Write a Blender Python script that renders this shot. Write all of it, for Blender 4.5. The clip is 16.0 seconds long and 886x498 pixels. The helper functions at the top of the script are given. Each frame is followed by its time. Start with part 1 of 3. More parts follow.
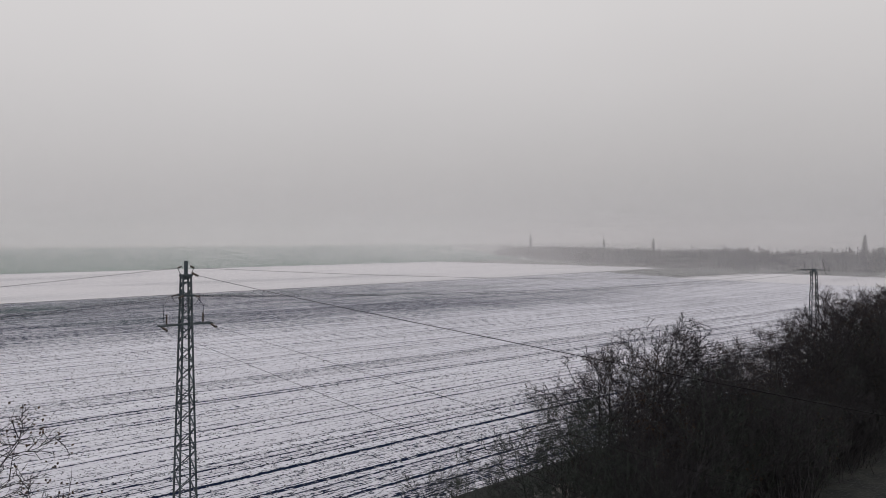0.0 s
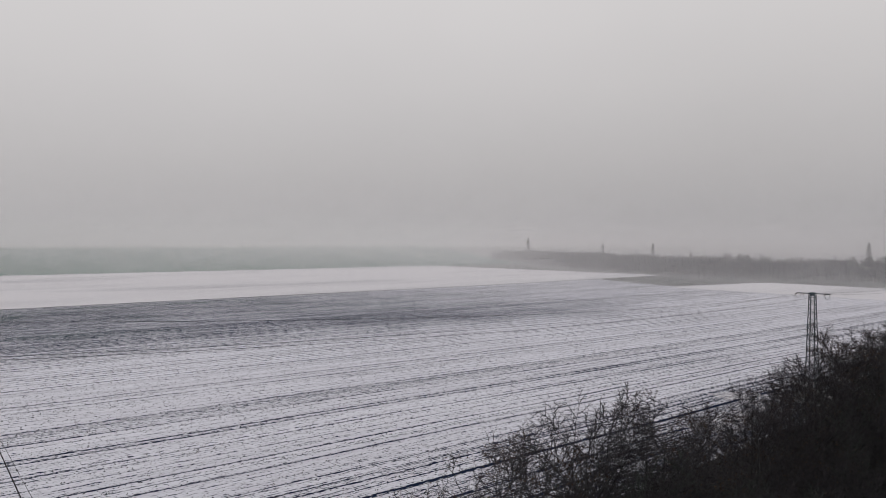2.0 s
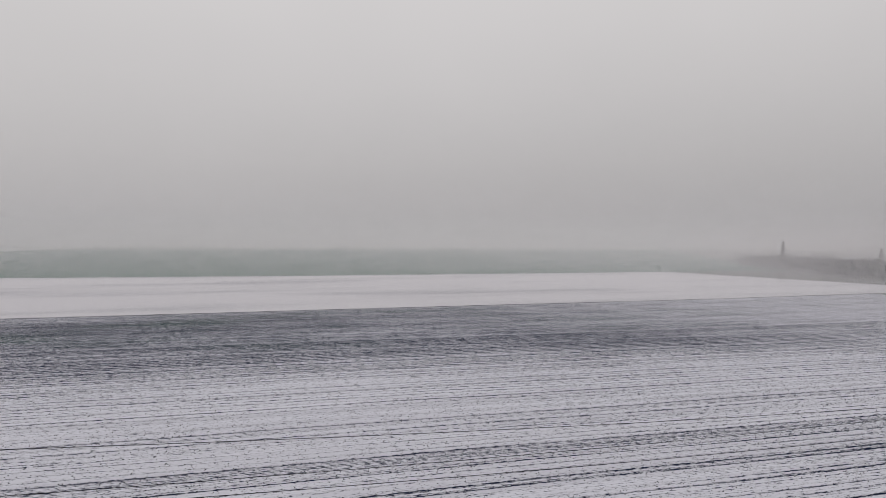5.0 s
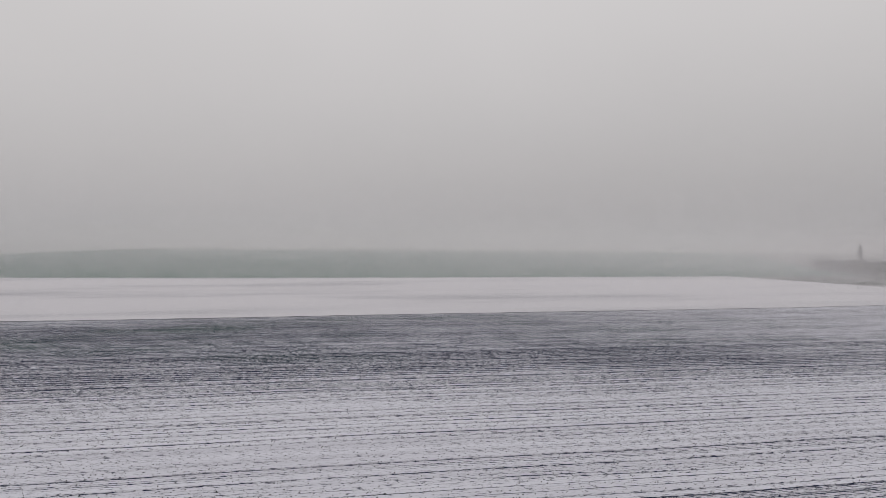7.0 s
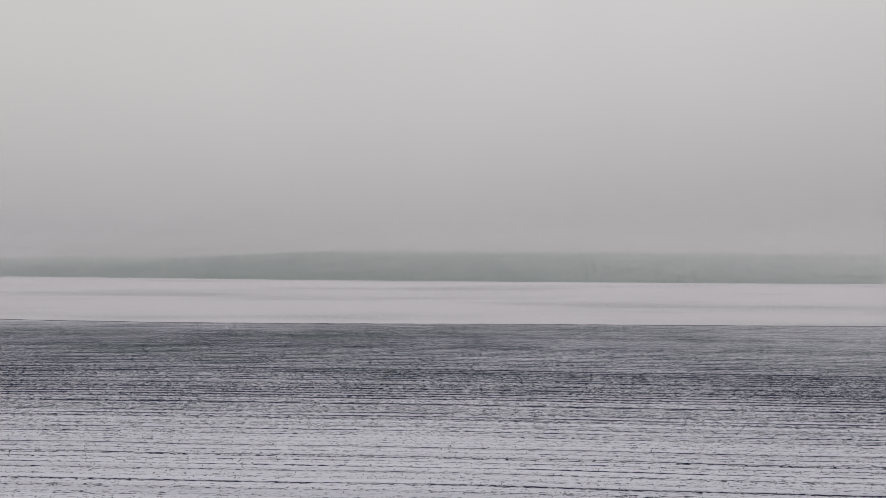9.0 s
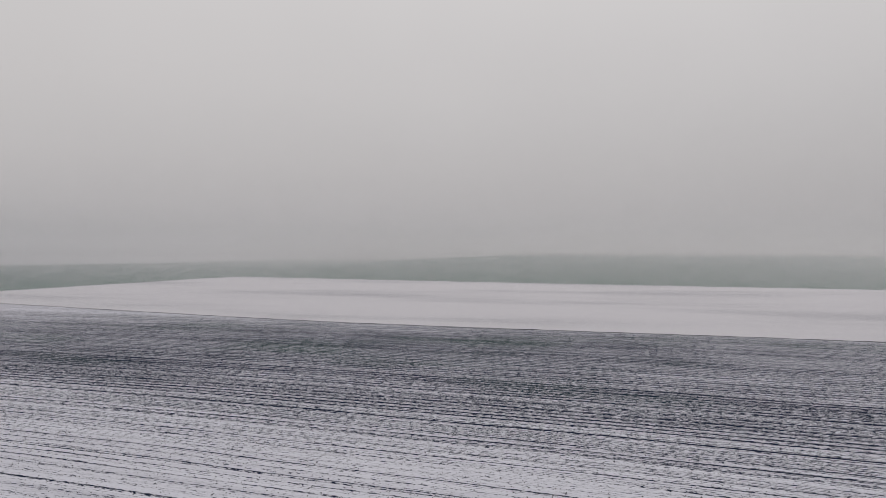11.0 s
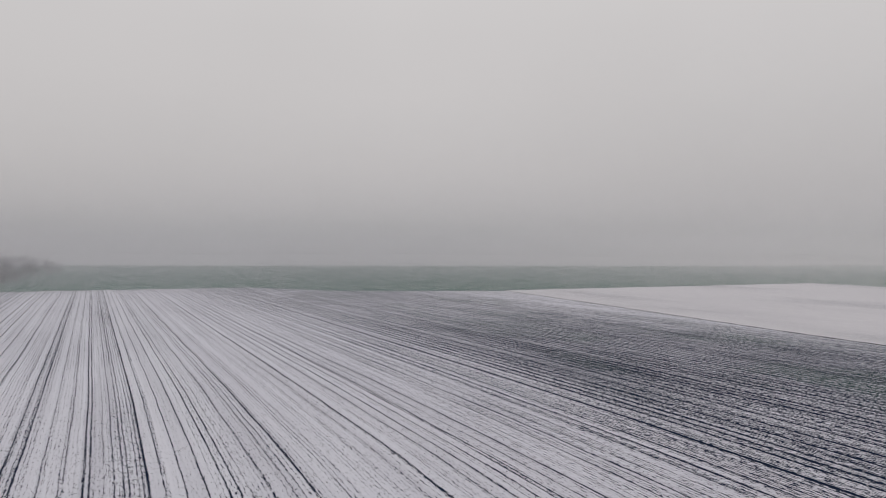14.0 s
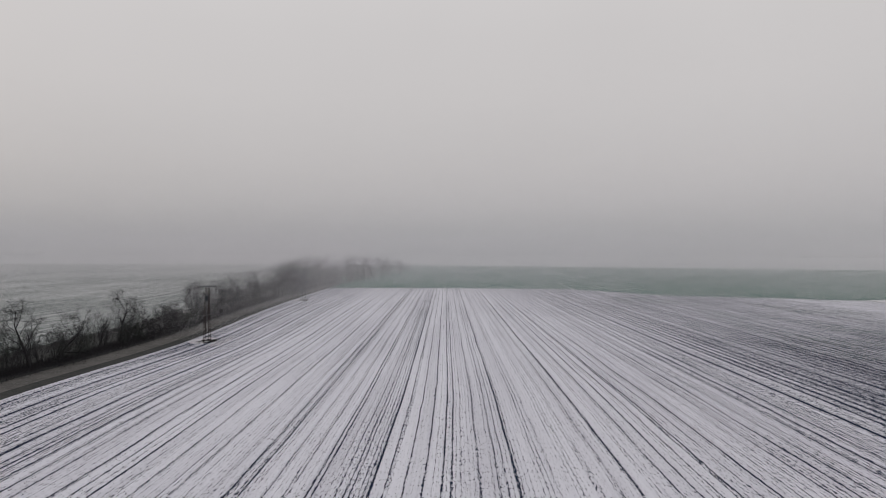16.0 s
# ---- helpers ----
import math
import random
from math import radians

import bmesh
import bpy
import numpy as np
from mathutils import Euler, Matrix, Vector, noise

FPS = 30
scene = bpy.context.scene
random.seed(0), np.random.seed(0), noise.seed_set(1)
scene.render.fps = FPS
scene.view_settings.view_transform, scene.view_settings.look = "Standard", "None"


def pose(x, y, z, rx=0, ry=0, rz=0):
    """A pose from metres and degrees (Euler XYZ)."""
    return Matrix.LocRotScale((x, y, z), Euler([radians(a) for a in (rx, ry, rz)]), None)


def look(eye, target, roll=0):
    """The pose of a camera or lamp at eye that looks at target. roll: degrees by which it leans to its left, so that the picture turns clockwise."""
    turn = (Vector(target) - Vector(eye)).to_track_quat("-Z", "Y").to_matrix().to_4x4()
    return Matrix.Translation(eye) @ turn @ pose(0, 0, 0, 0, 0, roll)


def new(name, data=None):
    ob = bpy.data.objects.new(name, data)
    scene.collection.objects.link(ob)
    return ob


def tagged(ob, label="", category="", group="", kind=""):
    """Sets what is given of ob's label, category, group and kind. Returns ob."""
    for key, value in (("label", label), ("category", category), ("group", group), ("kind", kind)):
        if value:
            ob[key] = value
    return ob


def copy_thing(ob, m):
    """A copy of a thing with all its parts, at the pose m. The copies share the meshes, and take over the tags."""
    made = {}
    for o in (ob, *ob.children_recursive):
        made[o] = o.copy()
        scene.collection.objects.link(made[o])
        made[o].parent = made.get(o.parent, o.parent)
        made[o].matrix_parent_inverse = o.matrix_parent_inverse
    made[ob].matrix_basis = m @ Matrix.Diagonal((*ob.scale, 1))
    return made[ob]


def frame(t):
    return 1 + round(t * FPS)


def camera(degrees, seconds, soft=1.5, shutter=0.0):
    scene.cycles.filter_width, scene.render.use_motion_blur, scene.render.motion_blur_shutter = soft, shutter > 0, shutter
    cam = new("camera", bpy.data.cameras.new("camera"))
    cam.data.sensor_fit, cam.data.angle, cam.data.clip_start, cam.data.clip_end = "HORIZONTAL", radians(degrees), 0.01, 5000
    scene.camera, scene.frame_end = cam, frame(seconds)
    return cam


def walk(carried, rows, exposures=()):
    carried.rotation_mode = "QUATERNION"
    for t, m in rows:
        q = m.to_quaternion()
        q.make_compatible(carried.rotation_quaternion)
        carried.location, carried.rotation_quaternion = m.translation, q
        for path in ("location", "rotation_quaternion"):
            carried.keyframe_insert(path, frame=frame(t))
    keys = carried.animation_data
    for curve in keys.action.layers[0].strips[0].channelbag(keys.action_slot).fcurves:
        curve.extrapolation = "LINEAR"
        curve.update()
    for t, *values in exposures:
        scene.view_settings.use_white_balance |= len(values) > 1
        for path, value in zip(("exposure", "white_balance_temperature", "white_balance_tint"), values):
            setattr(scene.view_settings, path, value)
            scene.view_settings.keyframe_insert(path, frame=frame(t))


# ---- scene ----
cam = camera(66.0, 16.0, soft=0.6)
PATH = [
    (0, (-14.238, -36.913, 17.406), (-12.936, -35.395, 17.384), -0.35),
    (0.5, (-11.071, -36.106, 17.980), (-9.778, -34.581, 17.963), -0.05),
    (1, (-8.047, -35.230, 18.515), (-6.750, -33.708, 18.497), -0.05),
    (1.5, (-5.125, -34.183, 18.966), (-3.829, -32.660, 18.948), 0.03),
    (2, (-2.161, -32.861, 19.393), (-0.865, -31.338, 19.375), 0.12),
    (2.5, (0.913, -31.200, 19.825), (2.207, -29.675, 19.805), 0.20),
    (3, (3.989, -29.239, 20.242), (5.282, -27.713, 20.220), 0.15),
    (3.5, (6.822, -27.074, 20.605), (8.117, -25.550, 20.586), 0.05),
    (4, (9.448, -24.661, 20.857), (10.670, -23.078, 20.841), 0.15),
    (4.5, (11.906, -22.007, 21.004), (12.899, -20.271, 20.989), 0.15),
    (5, (14.521, -19.023, 21.110), (15.236, -17.155, 21.095), 0.25),
    (5.2, (15.637, -17.715, 21.186), (16.271, -15.818, 21.167), 0.25),
    (7.3, (27.981, -4.763, 21.356), (28.498, -2.831, 21.346), 0.60),
    (7.5, (29.030, -3.403, 21.462), (29.495, -1.458, 21.451), 0.60),
    (8, (31.367, -0.116, 21.700), (31.702, 1.856, 21.687), 0.55),
    (8.5, (33.624, 3.228, 21.836), (33.821, 5.218, 21.824), 0.40),
    (8.7, (34.524, 4.659, 21.814), (34.665, 6.654, 21.805), 0.35),
    (10.8, (43.877, 20.936, 20.705), (43.400, 22.878, 20.704), 0.28),
    (11, (44.536, 22.555, 20.633), (43.993, 24.480, 20.633), 0.10),
    (11.5, (45.611, 26.692, 20.550), (44.866, 28.548, 20.549), 0.08),
    (12, (46.138, 30.587, 20.530), (45.127, 32.313, 20.530), 0.08),
    (12.5, (46.118, 34.345, 20.546), (44.867, 35.905, 20.548), 0.18),
    (13, (45.462, 37.968, 20.588), (44.003, 39.336, 20.590), 0.28),
    (13.5, (44.342, 41.346, 20.588), (42.710, 42.502, 20.591), 0.10),
    (14, (42.860, 44.598, 20.535), (41.087, 45.523, 20.538), 0.26),
    (14.5, (41.018, 47.693, 20.417), (39.138, 48.375, 20.422), 0.22),
    (15, (38.906, 50.593, 20.358), (36.953, 51.026, 20.361), 0.30),
    (15.5, (36.656, 53.221, 20.363), (34.666, 53.417, 20.367), 0.30),
    (16, (34.486, 55.592, 20.350), (32.486, 55.594, 20.354), 0.20),
]
walk(cam, [(t, look(eye, target, roll)) for t, eye, target, roll in PATH],
     [(0, 0.08), (2.5, 0.01), (5.2, -0.03), (8, -0.06), (16, -0.07)])

# ---- world and light: overcast winter day ----
world = bpy.data.worlds.new("winter_sky")
scene.world = world
world.use_nodes = True
wn, wl = world.node_tree.nodes, world.node_tree.links
wn.clear()
w_out = wn.new("ShaderNodeOutputWorld")
w_bg = wn.new("ShaderNodeBackground")
w_sky = wn.new("ShaderNodeTexSky")
w_sky.sky_type, w_sky.sun_disc = "NISHITA", False
w_sky.sun_elevation, w_sky.sun_rotation = radians(28), radians(200)
w_sky.dust_density, w_sky.air_density = 6.0, 1.0
w_co = wn.new("ShaderNodeTexCoord")
w_sep = wn.new("ShaderNodeSeparateXYZ")
w_ramp = wn.new("ShaderNodeValToRGB")
w_add = wn.new("ShaderNodeMix")
w_add.data_type, w_add.blend_type = "RGBA", "ADD"
w_add.inputs["Factor"].default_value = 0.006
wl.new(w_co.outputs["Generated"], w_sep.inputs[0])
wl.new(w_sep.outputs["Z"], w_ramp.inputs[0])
CLOUD = [(0.0, (0.395, 0.390, 0.405)), (0.04, (0.425, 0.414, 0.422)), (0.12, (0.51, 0.49, 0.492)), (0.22, (0.583, 0.56, 0.558)),
         (0.35, (0.652, 0.628, 0.624)), (1.0, (0.66, 0.64, 0.665))]
for n, (at, col) in enumerate(CLOUD):
    e = w_ramp.color_ramp.elements[n] if n < 2 else w_ramp.color_ramp.elements.new(at)
    e.position, e.color = at, (*col, 1)
# faint unevenness of the low cloud
w_cloud = wn.new("ShaderNodeTexNoise")
w_cloud.inputs["Scale"].default_value, w_cloud.inputs["Detail"].default_value = 1.6, 4.0
w_even = wn.new("ShaderNodeMapRange")
w_even.inputs["To Min"].default_value, w_even.inputs["To Max"].default_value = 0.92, 1.08
w_mul = wn.new("ShaderNodeVectorMath")
w_mul.operation = "MULTIPLY"
wl.new(w_co.outputs["Generated"], w_cloud.inputs["Vector"])
wl.new(w_cloud.outputs[0], w_even.inputs["Value"])
# the low cloud is thinner, and so lighter, towards the west
w_low = wn.new("ShaderNodeMapRange")
w_low.inputs["From Min"].default_value, w_low.inputs["From Max"].default_value = 0.02, 0.30
w_low.inputs["To Min"].default_value, w_low.inputs["To Max"].default_value = -0.13, -0.01
w_west = wn.new("ShaderNodeMath")
w_west.operation = "MULTIPLY_ADD"
wl.new(w_sep.outputs["Z"], w_low.inputs["Value"])
wl.new(w_sep.outputs["X"], w_west.inputs[0])
wl.new(w_low.outputs[0], w_west.inputs[1])
wl.new(w_even.outputs[0], w_west.inputs[2])
wl.new(w_ramp.outputs[0], w_mul.inputs[0])
wl.new(w_west.outputs[0], w_mul.inputs[1])
wl.new(w_mul.outputs[0], w_add.inputs["A"])
wl.new(w_sky.outputs[0], w_add.inputs["B"])
wl.new(w_add.outputs["Result"], w_bg.inputs[0])
w_bg.inputs[1].default_value = 0.96
wl.new(w_bg.outputs[0], w_out.inputs[0])
sun = new("sun", bpy.data.lights.new("sun", "SUN"))
sun.data.energy, sun.data.angle, sun.data.color = 0.3, radians(40), (1.0, 0.97, 0.93)
sun.matrix_world = look((0, -60, 60), (40, 20, 0))


# ---- materials ----
def material(name, rough=0.9, metal=0.0, spec=0.3):
    m = bpy.data.materials.new(name)
    m.use_nodes = True
    bsdf = m.node_tree.nodes["Principled BSDF"]
    bsdf.inputs["Roughness"].default_value = rough
    bsdf.inputs["Metallic"].default_value = metal
    bsdf.inputs["Specular IOR Level"].default_value = spec
    return m, m.node_tree.nodes, m.node_tree.links, bsdf


def scaled_position(n, l, sx, sy, sz):
    g = n.new("ShaderNodeNewGeometry")
    m = n.new("ShaderNodeVectorMath")
    m.operation = "MULTIPLY"
    m.inputs[1].default_value = (sx, sy, sz)
    l.new(g.outputs["Position"], m.inputs[0])
    return m.outputs[0]


def noise_of(n, l, vec, scale, detail=3.0, rough=0.6):
    t = n.new("ShaderNodeTexNoise")
    t.inputs["Scale"].default_value, t.inputs["Detail"].default_value, t.inputs["Roughness"].default_value = scale, detail, rough
    if vec:
        l.new(vec, t.inputs["Vector"])
    return t.outputs["Fac"]


def calc(n, l, op, a, b, c=None):
    m = n.new("ShaderNodeMath")
    m.operation = op
    for k, v in enumerate((a, b, c)):
        if v is None:
            continue
        if isinstance(v, (int, float)):
            m.inputs[k].default_value = v
        else:
            l.new(v, m.inputs[k])
    return m.outputs[0]


def smooth(n, l, v, lo, hi):
    m = n.new("ShaderNodeMapRange")
    m.interpolation_type = "SMOOTHSTEP"
    m.inputs["From Min"].default_value, m.inputs["From Max"].default_value = lo, hi
    l.new(v, m.inputs["Value"])
    return m.outputs["Result"]


def blend(n, l, fac, a, b):
    m = n.new("ShaderNodeMix")
    m.data_type = "RGBA"
    for key, v in (("Factor", fac), ("A", a), ("B", b)):
        if isinstance(v, (int, float)):
            m.inputs[key].default_value = v
        elif isinstance(v, tuple):
            m.inputs[key].default_value = (*v, 1)
        else:
            l.new(v, m.inputs[key])
    return m.outputs["Result"]


def bumped(n, l, bsdf, height, strength, dist):
    b = n.new("ShaderNodeBump")
    b.inputs["Strength"].default_value, b.inputs["Distance"].default_value = strength, dist
    l.new(height, b.inputs["Height"])
    l.new(b.outputs[0], bsdf.inputs["Normal"])


def mottled(name, c1, c2, scale, rough=0.9, metal=0.0, c3=None, bump=0.3, dist=0.02):
    m, n, l, b = material(name, rough, metal)
    pos = scaled_position(n, l, 1, 1, 1)
    big = noise_of(n, l, pos, scale, 4)
    col = blend(n, l, smooth(n, l, big, 0.35, 0.65), c1, c2)
    if c3:
        fine = noise_of(n, l, pos, scale * 7, 2)
        col = blend(n, l, smooth(n, l, fine, 0.5, 0.7), col, c3)
    l.new(col, b.inputs["Base Color"])
    bumped(n, l, b, noise_of(n, l, pos, scale * 5, 3), bump, dist)
    return m


SNOW, SNOW_2 = (0.74, 0.746, 0.805), (0.645, 0.647, 0.705)
SNOW_3 = (0.365, 0.37, 0.415)
SOIL, SOIL_2 = (0.006, 0.011, 0.030), (0.015, 0.025, 0.054)


def tilled_material():
    """Drilled soil under a thin, broken cover of snow; the attribute bare says how much soil shows, row how far across the curved rows a point lies."""
    m, n, l, b = material("snowy_tilled_soil", 0.95, spec=0.04)

    def attribute(name):
        at = n.new("ShaderNodeAttribute")
        at.attribute_name = name
        return at.outputs["Fac"]

    bare, row = attribute("bare"), attribute("row")
    g = n.new("ShaderNodeNewGeometry")
    xyz = n.new("ShaderNodeSeparateXYZ")
    l.new(g.outputs["Position"], xyz.inputs[0])
    along = n.new("ShaderNodeCombineXYZ")
    l.new(xyz.outputs["X"], along.inputs["X"])
    l.new(row, along.inputs["Y"])

    def grain(sx, sy, detail, rough):
        v = n.new("ShaderNodeVectorMath")
        v.operation = "MULTIPLY"
        v.inputs[1].default_value = (sx, sy, 0)
        l.new(along.outputs[0], v.inputs[0])
        return calc(n, l, "SUBTRACT", noise_of(n, l, v.outputs[0], 1.0, detail, rough), 0.5)

    speck = grain(1.4, 5.8, 2, 0.7)
    crumb = grain(4.2, 9.5, 2, 0.7)
    clump = grain(0.55, 1.7, 3, 0.65)
    streak = grain(0.05, 3.4, 3, 0.65)
    patch = grain(0.022, 0.045, 3, 0.55)
    broad = grain(0.010, 0.35, 3, 0.6)
    wander = grain(0.05, 0.10, 2, 0.5)
    across = calc(n, l, "MULTIPLY_ADD", wander, 0.5, row)

    def rows(pitch, keep, sharp):
        """Furrow lines, highest in the middle of a row, each with a strength of its own."""
        q = calc(n, l, "DIVIDE", across, pitch)
        own = n.new("ShaderNodeTexWhiteNoise")
        own.noise_dimensions = "1D"
        l.new(calc(n, l, "FLOOR", q, 0), own.inputs["W"])
        d = calc(n, l, "ABSOLUTE", calc(n, l, "SUBTRACT", calc(n, l, "FRACT", q, 0), 0.5), 0)
        line = calc(n, l, "POWER", calc(n, l, "SUBTRACT", 1.0, calc(n, l, "MULTIPLY", d, 2.0)), sharp)
        much = calc(n, l, "MULTIPLY_ADD", own.outputs["Value"], keep, 1.0 - 0.5 * keep)
        return calc(n, l, "SUBTRACT", calc(n, l, "MULTIPLY", line, much), 1.0 / (sharp + 1))

    v = bare
    for term, amount in ((rows(0.41, 1.2, 1.5), 0.24), (rows(1.66, 1.7, 5.0), 0.30), (streak, 0.20), (patch, 0.25), (clump, 0.6), (speck, 1.55), (crumb, 0.75)):
        v = calc(n, l, "MULTIPLY_ADD", term, amount, v)
    mask = smooth(n, l, v, 0.535, 0.575)
    thin = calc(n, l, "MULTIPLY", smooth(n, l, v, 0.22, 0.54), 0.45)
    snow = blend(n, l, smooth(n, l, broad, -0.15, 0.2), SNOW, SNOW_2)
    snow = blend(n, l, thin, snow, SNOW_3)
    soil = blend(n, l, calc(n, l, "ADD", speck, 0.4), SOIL, SOIL_2)
    young = calc(n, l, "MULTIPLY", smooth(n, l, xyz.outputs["Y"], 95, 150), smooth(n, l, patch, -0.05, 0.2))
    soil = blend(n, l, young, soil, (0.016, 0.044, 0.044))
    l.new(blend(n, l, mask, snow, soil), b.inputs["Base Color"])
    bumped(n, l, b, calc(n, l, "SUBTRACT", clump, mask), 0.4, 0.05)
    return m


def snowfield_material():
    m, n, l, b = material("smooth_snow", 0.8)
    broad = noise_of(n, l, scaled_position(n, l, 0.006, 0.022, 0), 1.0, 3, 0.5)
    streak = noise_of(n, l, scaled_position(n, l, 0.03, 0.6, 0), 1.0, 3, 0.6)
    clod = noise_of(n, l, scaled_position(n, l, 0.8, 1.9, 1), 1.0, 3, 0.8)
    v = calc(n, l, "ADD", calc(n, l, "MULTIPLY", broad, 1.2), calc(n, l, "ADD", calc(n, l, "MULTIPLY", streak, 0.18), calc(n, l, "MULTIPLY", clod, 0.7)))
    col = blend(n, l, calc(n, l, "MULTIPLY", smooth(n, l, v, 0.98, 1.34), 0.6), (0.68, 0.67, 0.695), (0.27, 0.275, 0.31))
    l.new(col, b.inputs["Base Color"])
    bumped(n, l, b, clod, 0.2, 0.05)
    return m


def crop_material():
    m, n, l, b = material("winter_wheat", 0.9)
    broad = noise_of(n, l, scaled_position(n, l, 0.004, 0.012, 0), 1.0, 3, 0.5)
    streak = noise_of(n, l, scaled_position(n, l, 0.01, 0.35, 0), 1.0, 3, 0.6)
    fine = noise_of(n, l, scaled_position(n, l, 1, 1, 1), 0.8, 3, 0.6)
    green = blend(n, l, broad, (0.009, 0.080, 0.052), (0.018, 0.112, 0.070))
    v = calc(n, l, "ADD", calc(n, l, "MULTIPLY", streak, 0.5), calc(n, l, "MULTIPLY", fine, 0.5))
    l.new(blend(n, l, smooth(n, l, v, 0.76, 0.95), green, (0.4, 0.42, 0.4)), b.inputs["Base Color"])
    bumped(n, l, b, fine, 0.3, 0.05)
    return m


def thin_snow_material():
    """Young crop that shows through a thin cover of snow."""
    m, n, l, b = material("thin_snow_on_crop", 0.9)
    broad = noise_of(n, l, scaled_position(n, l, 0.006, 0.02, 0), 1.0, 3, 0.5)
    streak = noise_of(n, l, scaled_position(n, l, 0.01, 0.3, 0), 1.0, 4, 0.65)
    fine = noise_of(n, l, scaled_position(n, l, 0.6, 2, 1), 1.0, 3, 0.6)
    v = calc(n, l, "ADD", calc(n, l, "MULTIPLY", streak, 0.6), calc(n, l, "ADD", calc(n, l, "MULTIPLY", fine, 0.4), calc(n, l, "MULTIPLY", broad, 0.4)))
    l.new(blend(n, l, smooth(n, l, v, 0.48, 0.80), (0.57, 0.58, 0.585), (0.11, 0.135, 0.125)), b.inputs["Base Color"])
    bumped(n, l, b, fine, 0.3, 0.05)
    return m


M_TILLED, M_SNOW, M_CROP, M_THIN = tilled_material(), snowfield_material(), crop_material(), thin_snow_material()
M_GROUND = mottled("frosty_grass", (0.045, 0.052, 0.045), (0.085, 0.088, 0.075), 0.15, c3=(0.28, 0.28, 0.29))
M_VERGE = mottled("dark_verge", (0.014, 0.017, 0.017), (0.030, 0.031, 0.028), 0.6, c3=(0.045, 0.047, 0.046), bump=0.6, dist=0.08)
M_CLOD = mottled("dark_soil", (0.012, 0.014, 0.02), (0.025, 0.027, 0.034), 2.0)
M_ROAD = mottled("worn_track", (0.07, 0.067, 0.063), (0.105, 0.10, 0.093), 0.35, c3=(0.14, 0.137, 0.135), dist=0.01)
M_BARK = mottled("dark_bark", (0.022, 0.022, 0.026), (0.048, 0.046, 0.049), 3.0)
M_BARK_2 = mottled("lichened_bark", (0.022, 0.027, 0.026), (0.045, 0.053, 0.047), 2.0)
M_TWIG = mottled("dark_twigs", (0.019, 0.018, 0.022), (0.040, 0.037, 0.041), 2.0)
M_LEAF = mottled("withered_leaves", (0.035, 0.022, 0.015), (0.07, 0.045, 0.028), 5.0)
M_STEEL = mottled("weathered_galvanised_steel", (0.036, 0.050, 0.060), (0.075, 0.095, 0.108), 1.5, rough=0.65, metal=0.15, bump=0.1)
M_RUST = mottled("red_painted_steel", (0.034, 0.027, 0.027), (0.062, 0.048, 0.046), 2.0, rough=0.7, metal=0.0, bump=0.1)
M_WIRE = mottled("aluminium_cable", (0.008, 0.008, 0.009), (0.014, 0.014, 0.016), 1.0, rough=0.9, metal=0.0, bump=0.0)
M_PORC = mottled("brown_porcelain", (0.035, 0.025, 0.02), (0.06, 0.04, 0.03), 4.0, rough=0.3, bump=0.0)
M_CONC = mottled("concrete", (0.22, 0.22, 0.21), (0.33, 0.32, 0.31), 2.0)
M_SIGN = mottled("yellow_plate", (0.45, 0.36, 0.08), (0.5, 0.42, 0.12), 3.0, rough=0.5, bump=0.0)
M_FOG = mottled("fog_droplets", (0.865, 0.86, 0.88), (0.885, 0.88, 0.90), 0.01, bump=0.0)


# ---- building helpers ----
def mesh_of(name, verts, faces, mat, shade=False):
    me = bpy.data.meshes.new(name)
    me.from_pydata(verts, [], faces)
    me.materials.append(mat)
    if shade:
        me.polygons.foreach_set("use_smooth", [True] * len(me.polygons))
    me.update()
    return me


def part(name, me, parent, label=""):
    ob = new(name, me)
    ob.parent = parent
    return tagged(ob, label)


class Tubes:
    """Gathers tapered tubes into one list of faces."""

    def __init__(self):
        self.v, self.f = [], []

    def run(self, pts, radii, sides=3):
        base = len(self.v)
        for k, (p, r) in enumerate(zip(pts, radii)):
            d = (pts[min(k + 1, len(pts) - 1)] - pts[max(k - 1, 0)]).normalized()
            a = d.orthogonal().normalized()
            b = d.cross(a)
            for s in range(sides):
                t = 2 * math.pi * s / sides
                self.v.append(p + (a * math.cos(t) + b * math.sin(t)) * r)
        for k in range(len(pts) - 1):
            for s in range(sides):
                i, j = base + k * sides + s, base + k * sides + (s + 1) % sides
                self.f.append((i, j, j + sides, i + sides))

    def spike(self, p, q, r):
        """A twig that ends in a point."""
        d = (q - p).normalized()
        a = d.orthogonal().normalized() * r
        b = d.cross(a)
        n = len(self.v)
        self.v += [p + a, p - a * 0.5 + b * 0.87, p - a * 0.5 - b * 0.87, q]
        self.f += [(n, n + 1, n + 3), (n + 1, n + 2, n + 3), (n + 2, n, n + 3)]

    def mesh(self, name, mat):
        return mesh_of(name, [tuple(v) for v in self.v], self.f, mat, True)


def land(x, y):
    """Height of the ground: almost level, with a slight hollow along the track and a low hill beyond the snow field."""
    rise = np.clip((y - 480 + 0.02 * x) / 520, 0, 1)
    side = np.clip((x + 420) / 300, 0, 1)
    hill = 11.0 * rise * rise * (3 - 2 * rise) * side * side * (3 - 2 * side)
    return hill - 1.5 * np.exp(-(((x + 127) / 55) ** 2 + ((y + 4) / 28) ** 2))


# ---- ground ----
def east(x):
    """0 on the western part of the hedge line, 1 on the eastern part, which stands a little farther north."""
    u = np.clip((x + 70) / 50, 0, 1)
    return u * u * (3 - 2 * u)


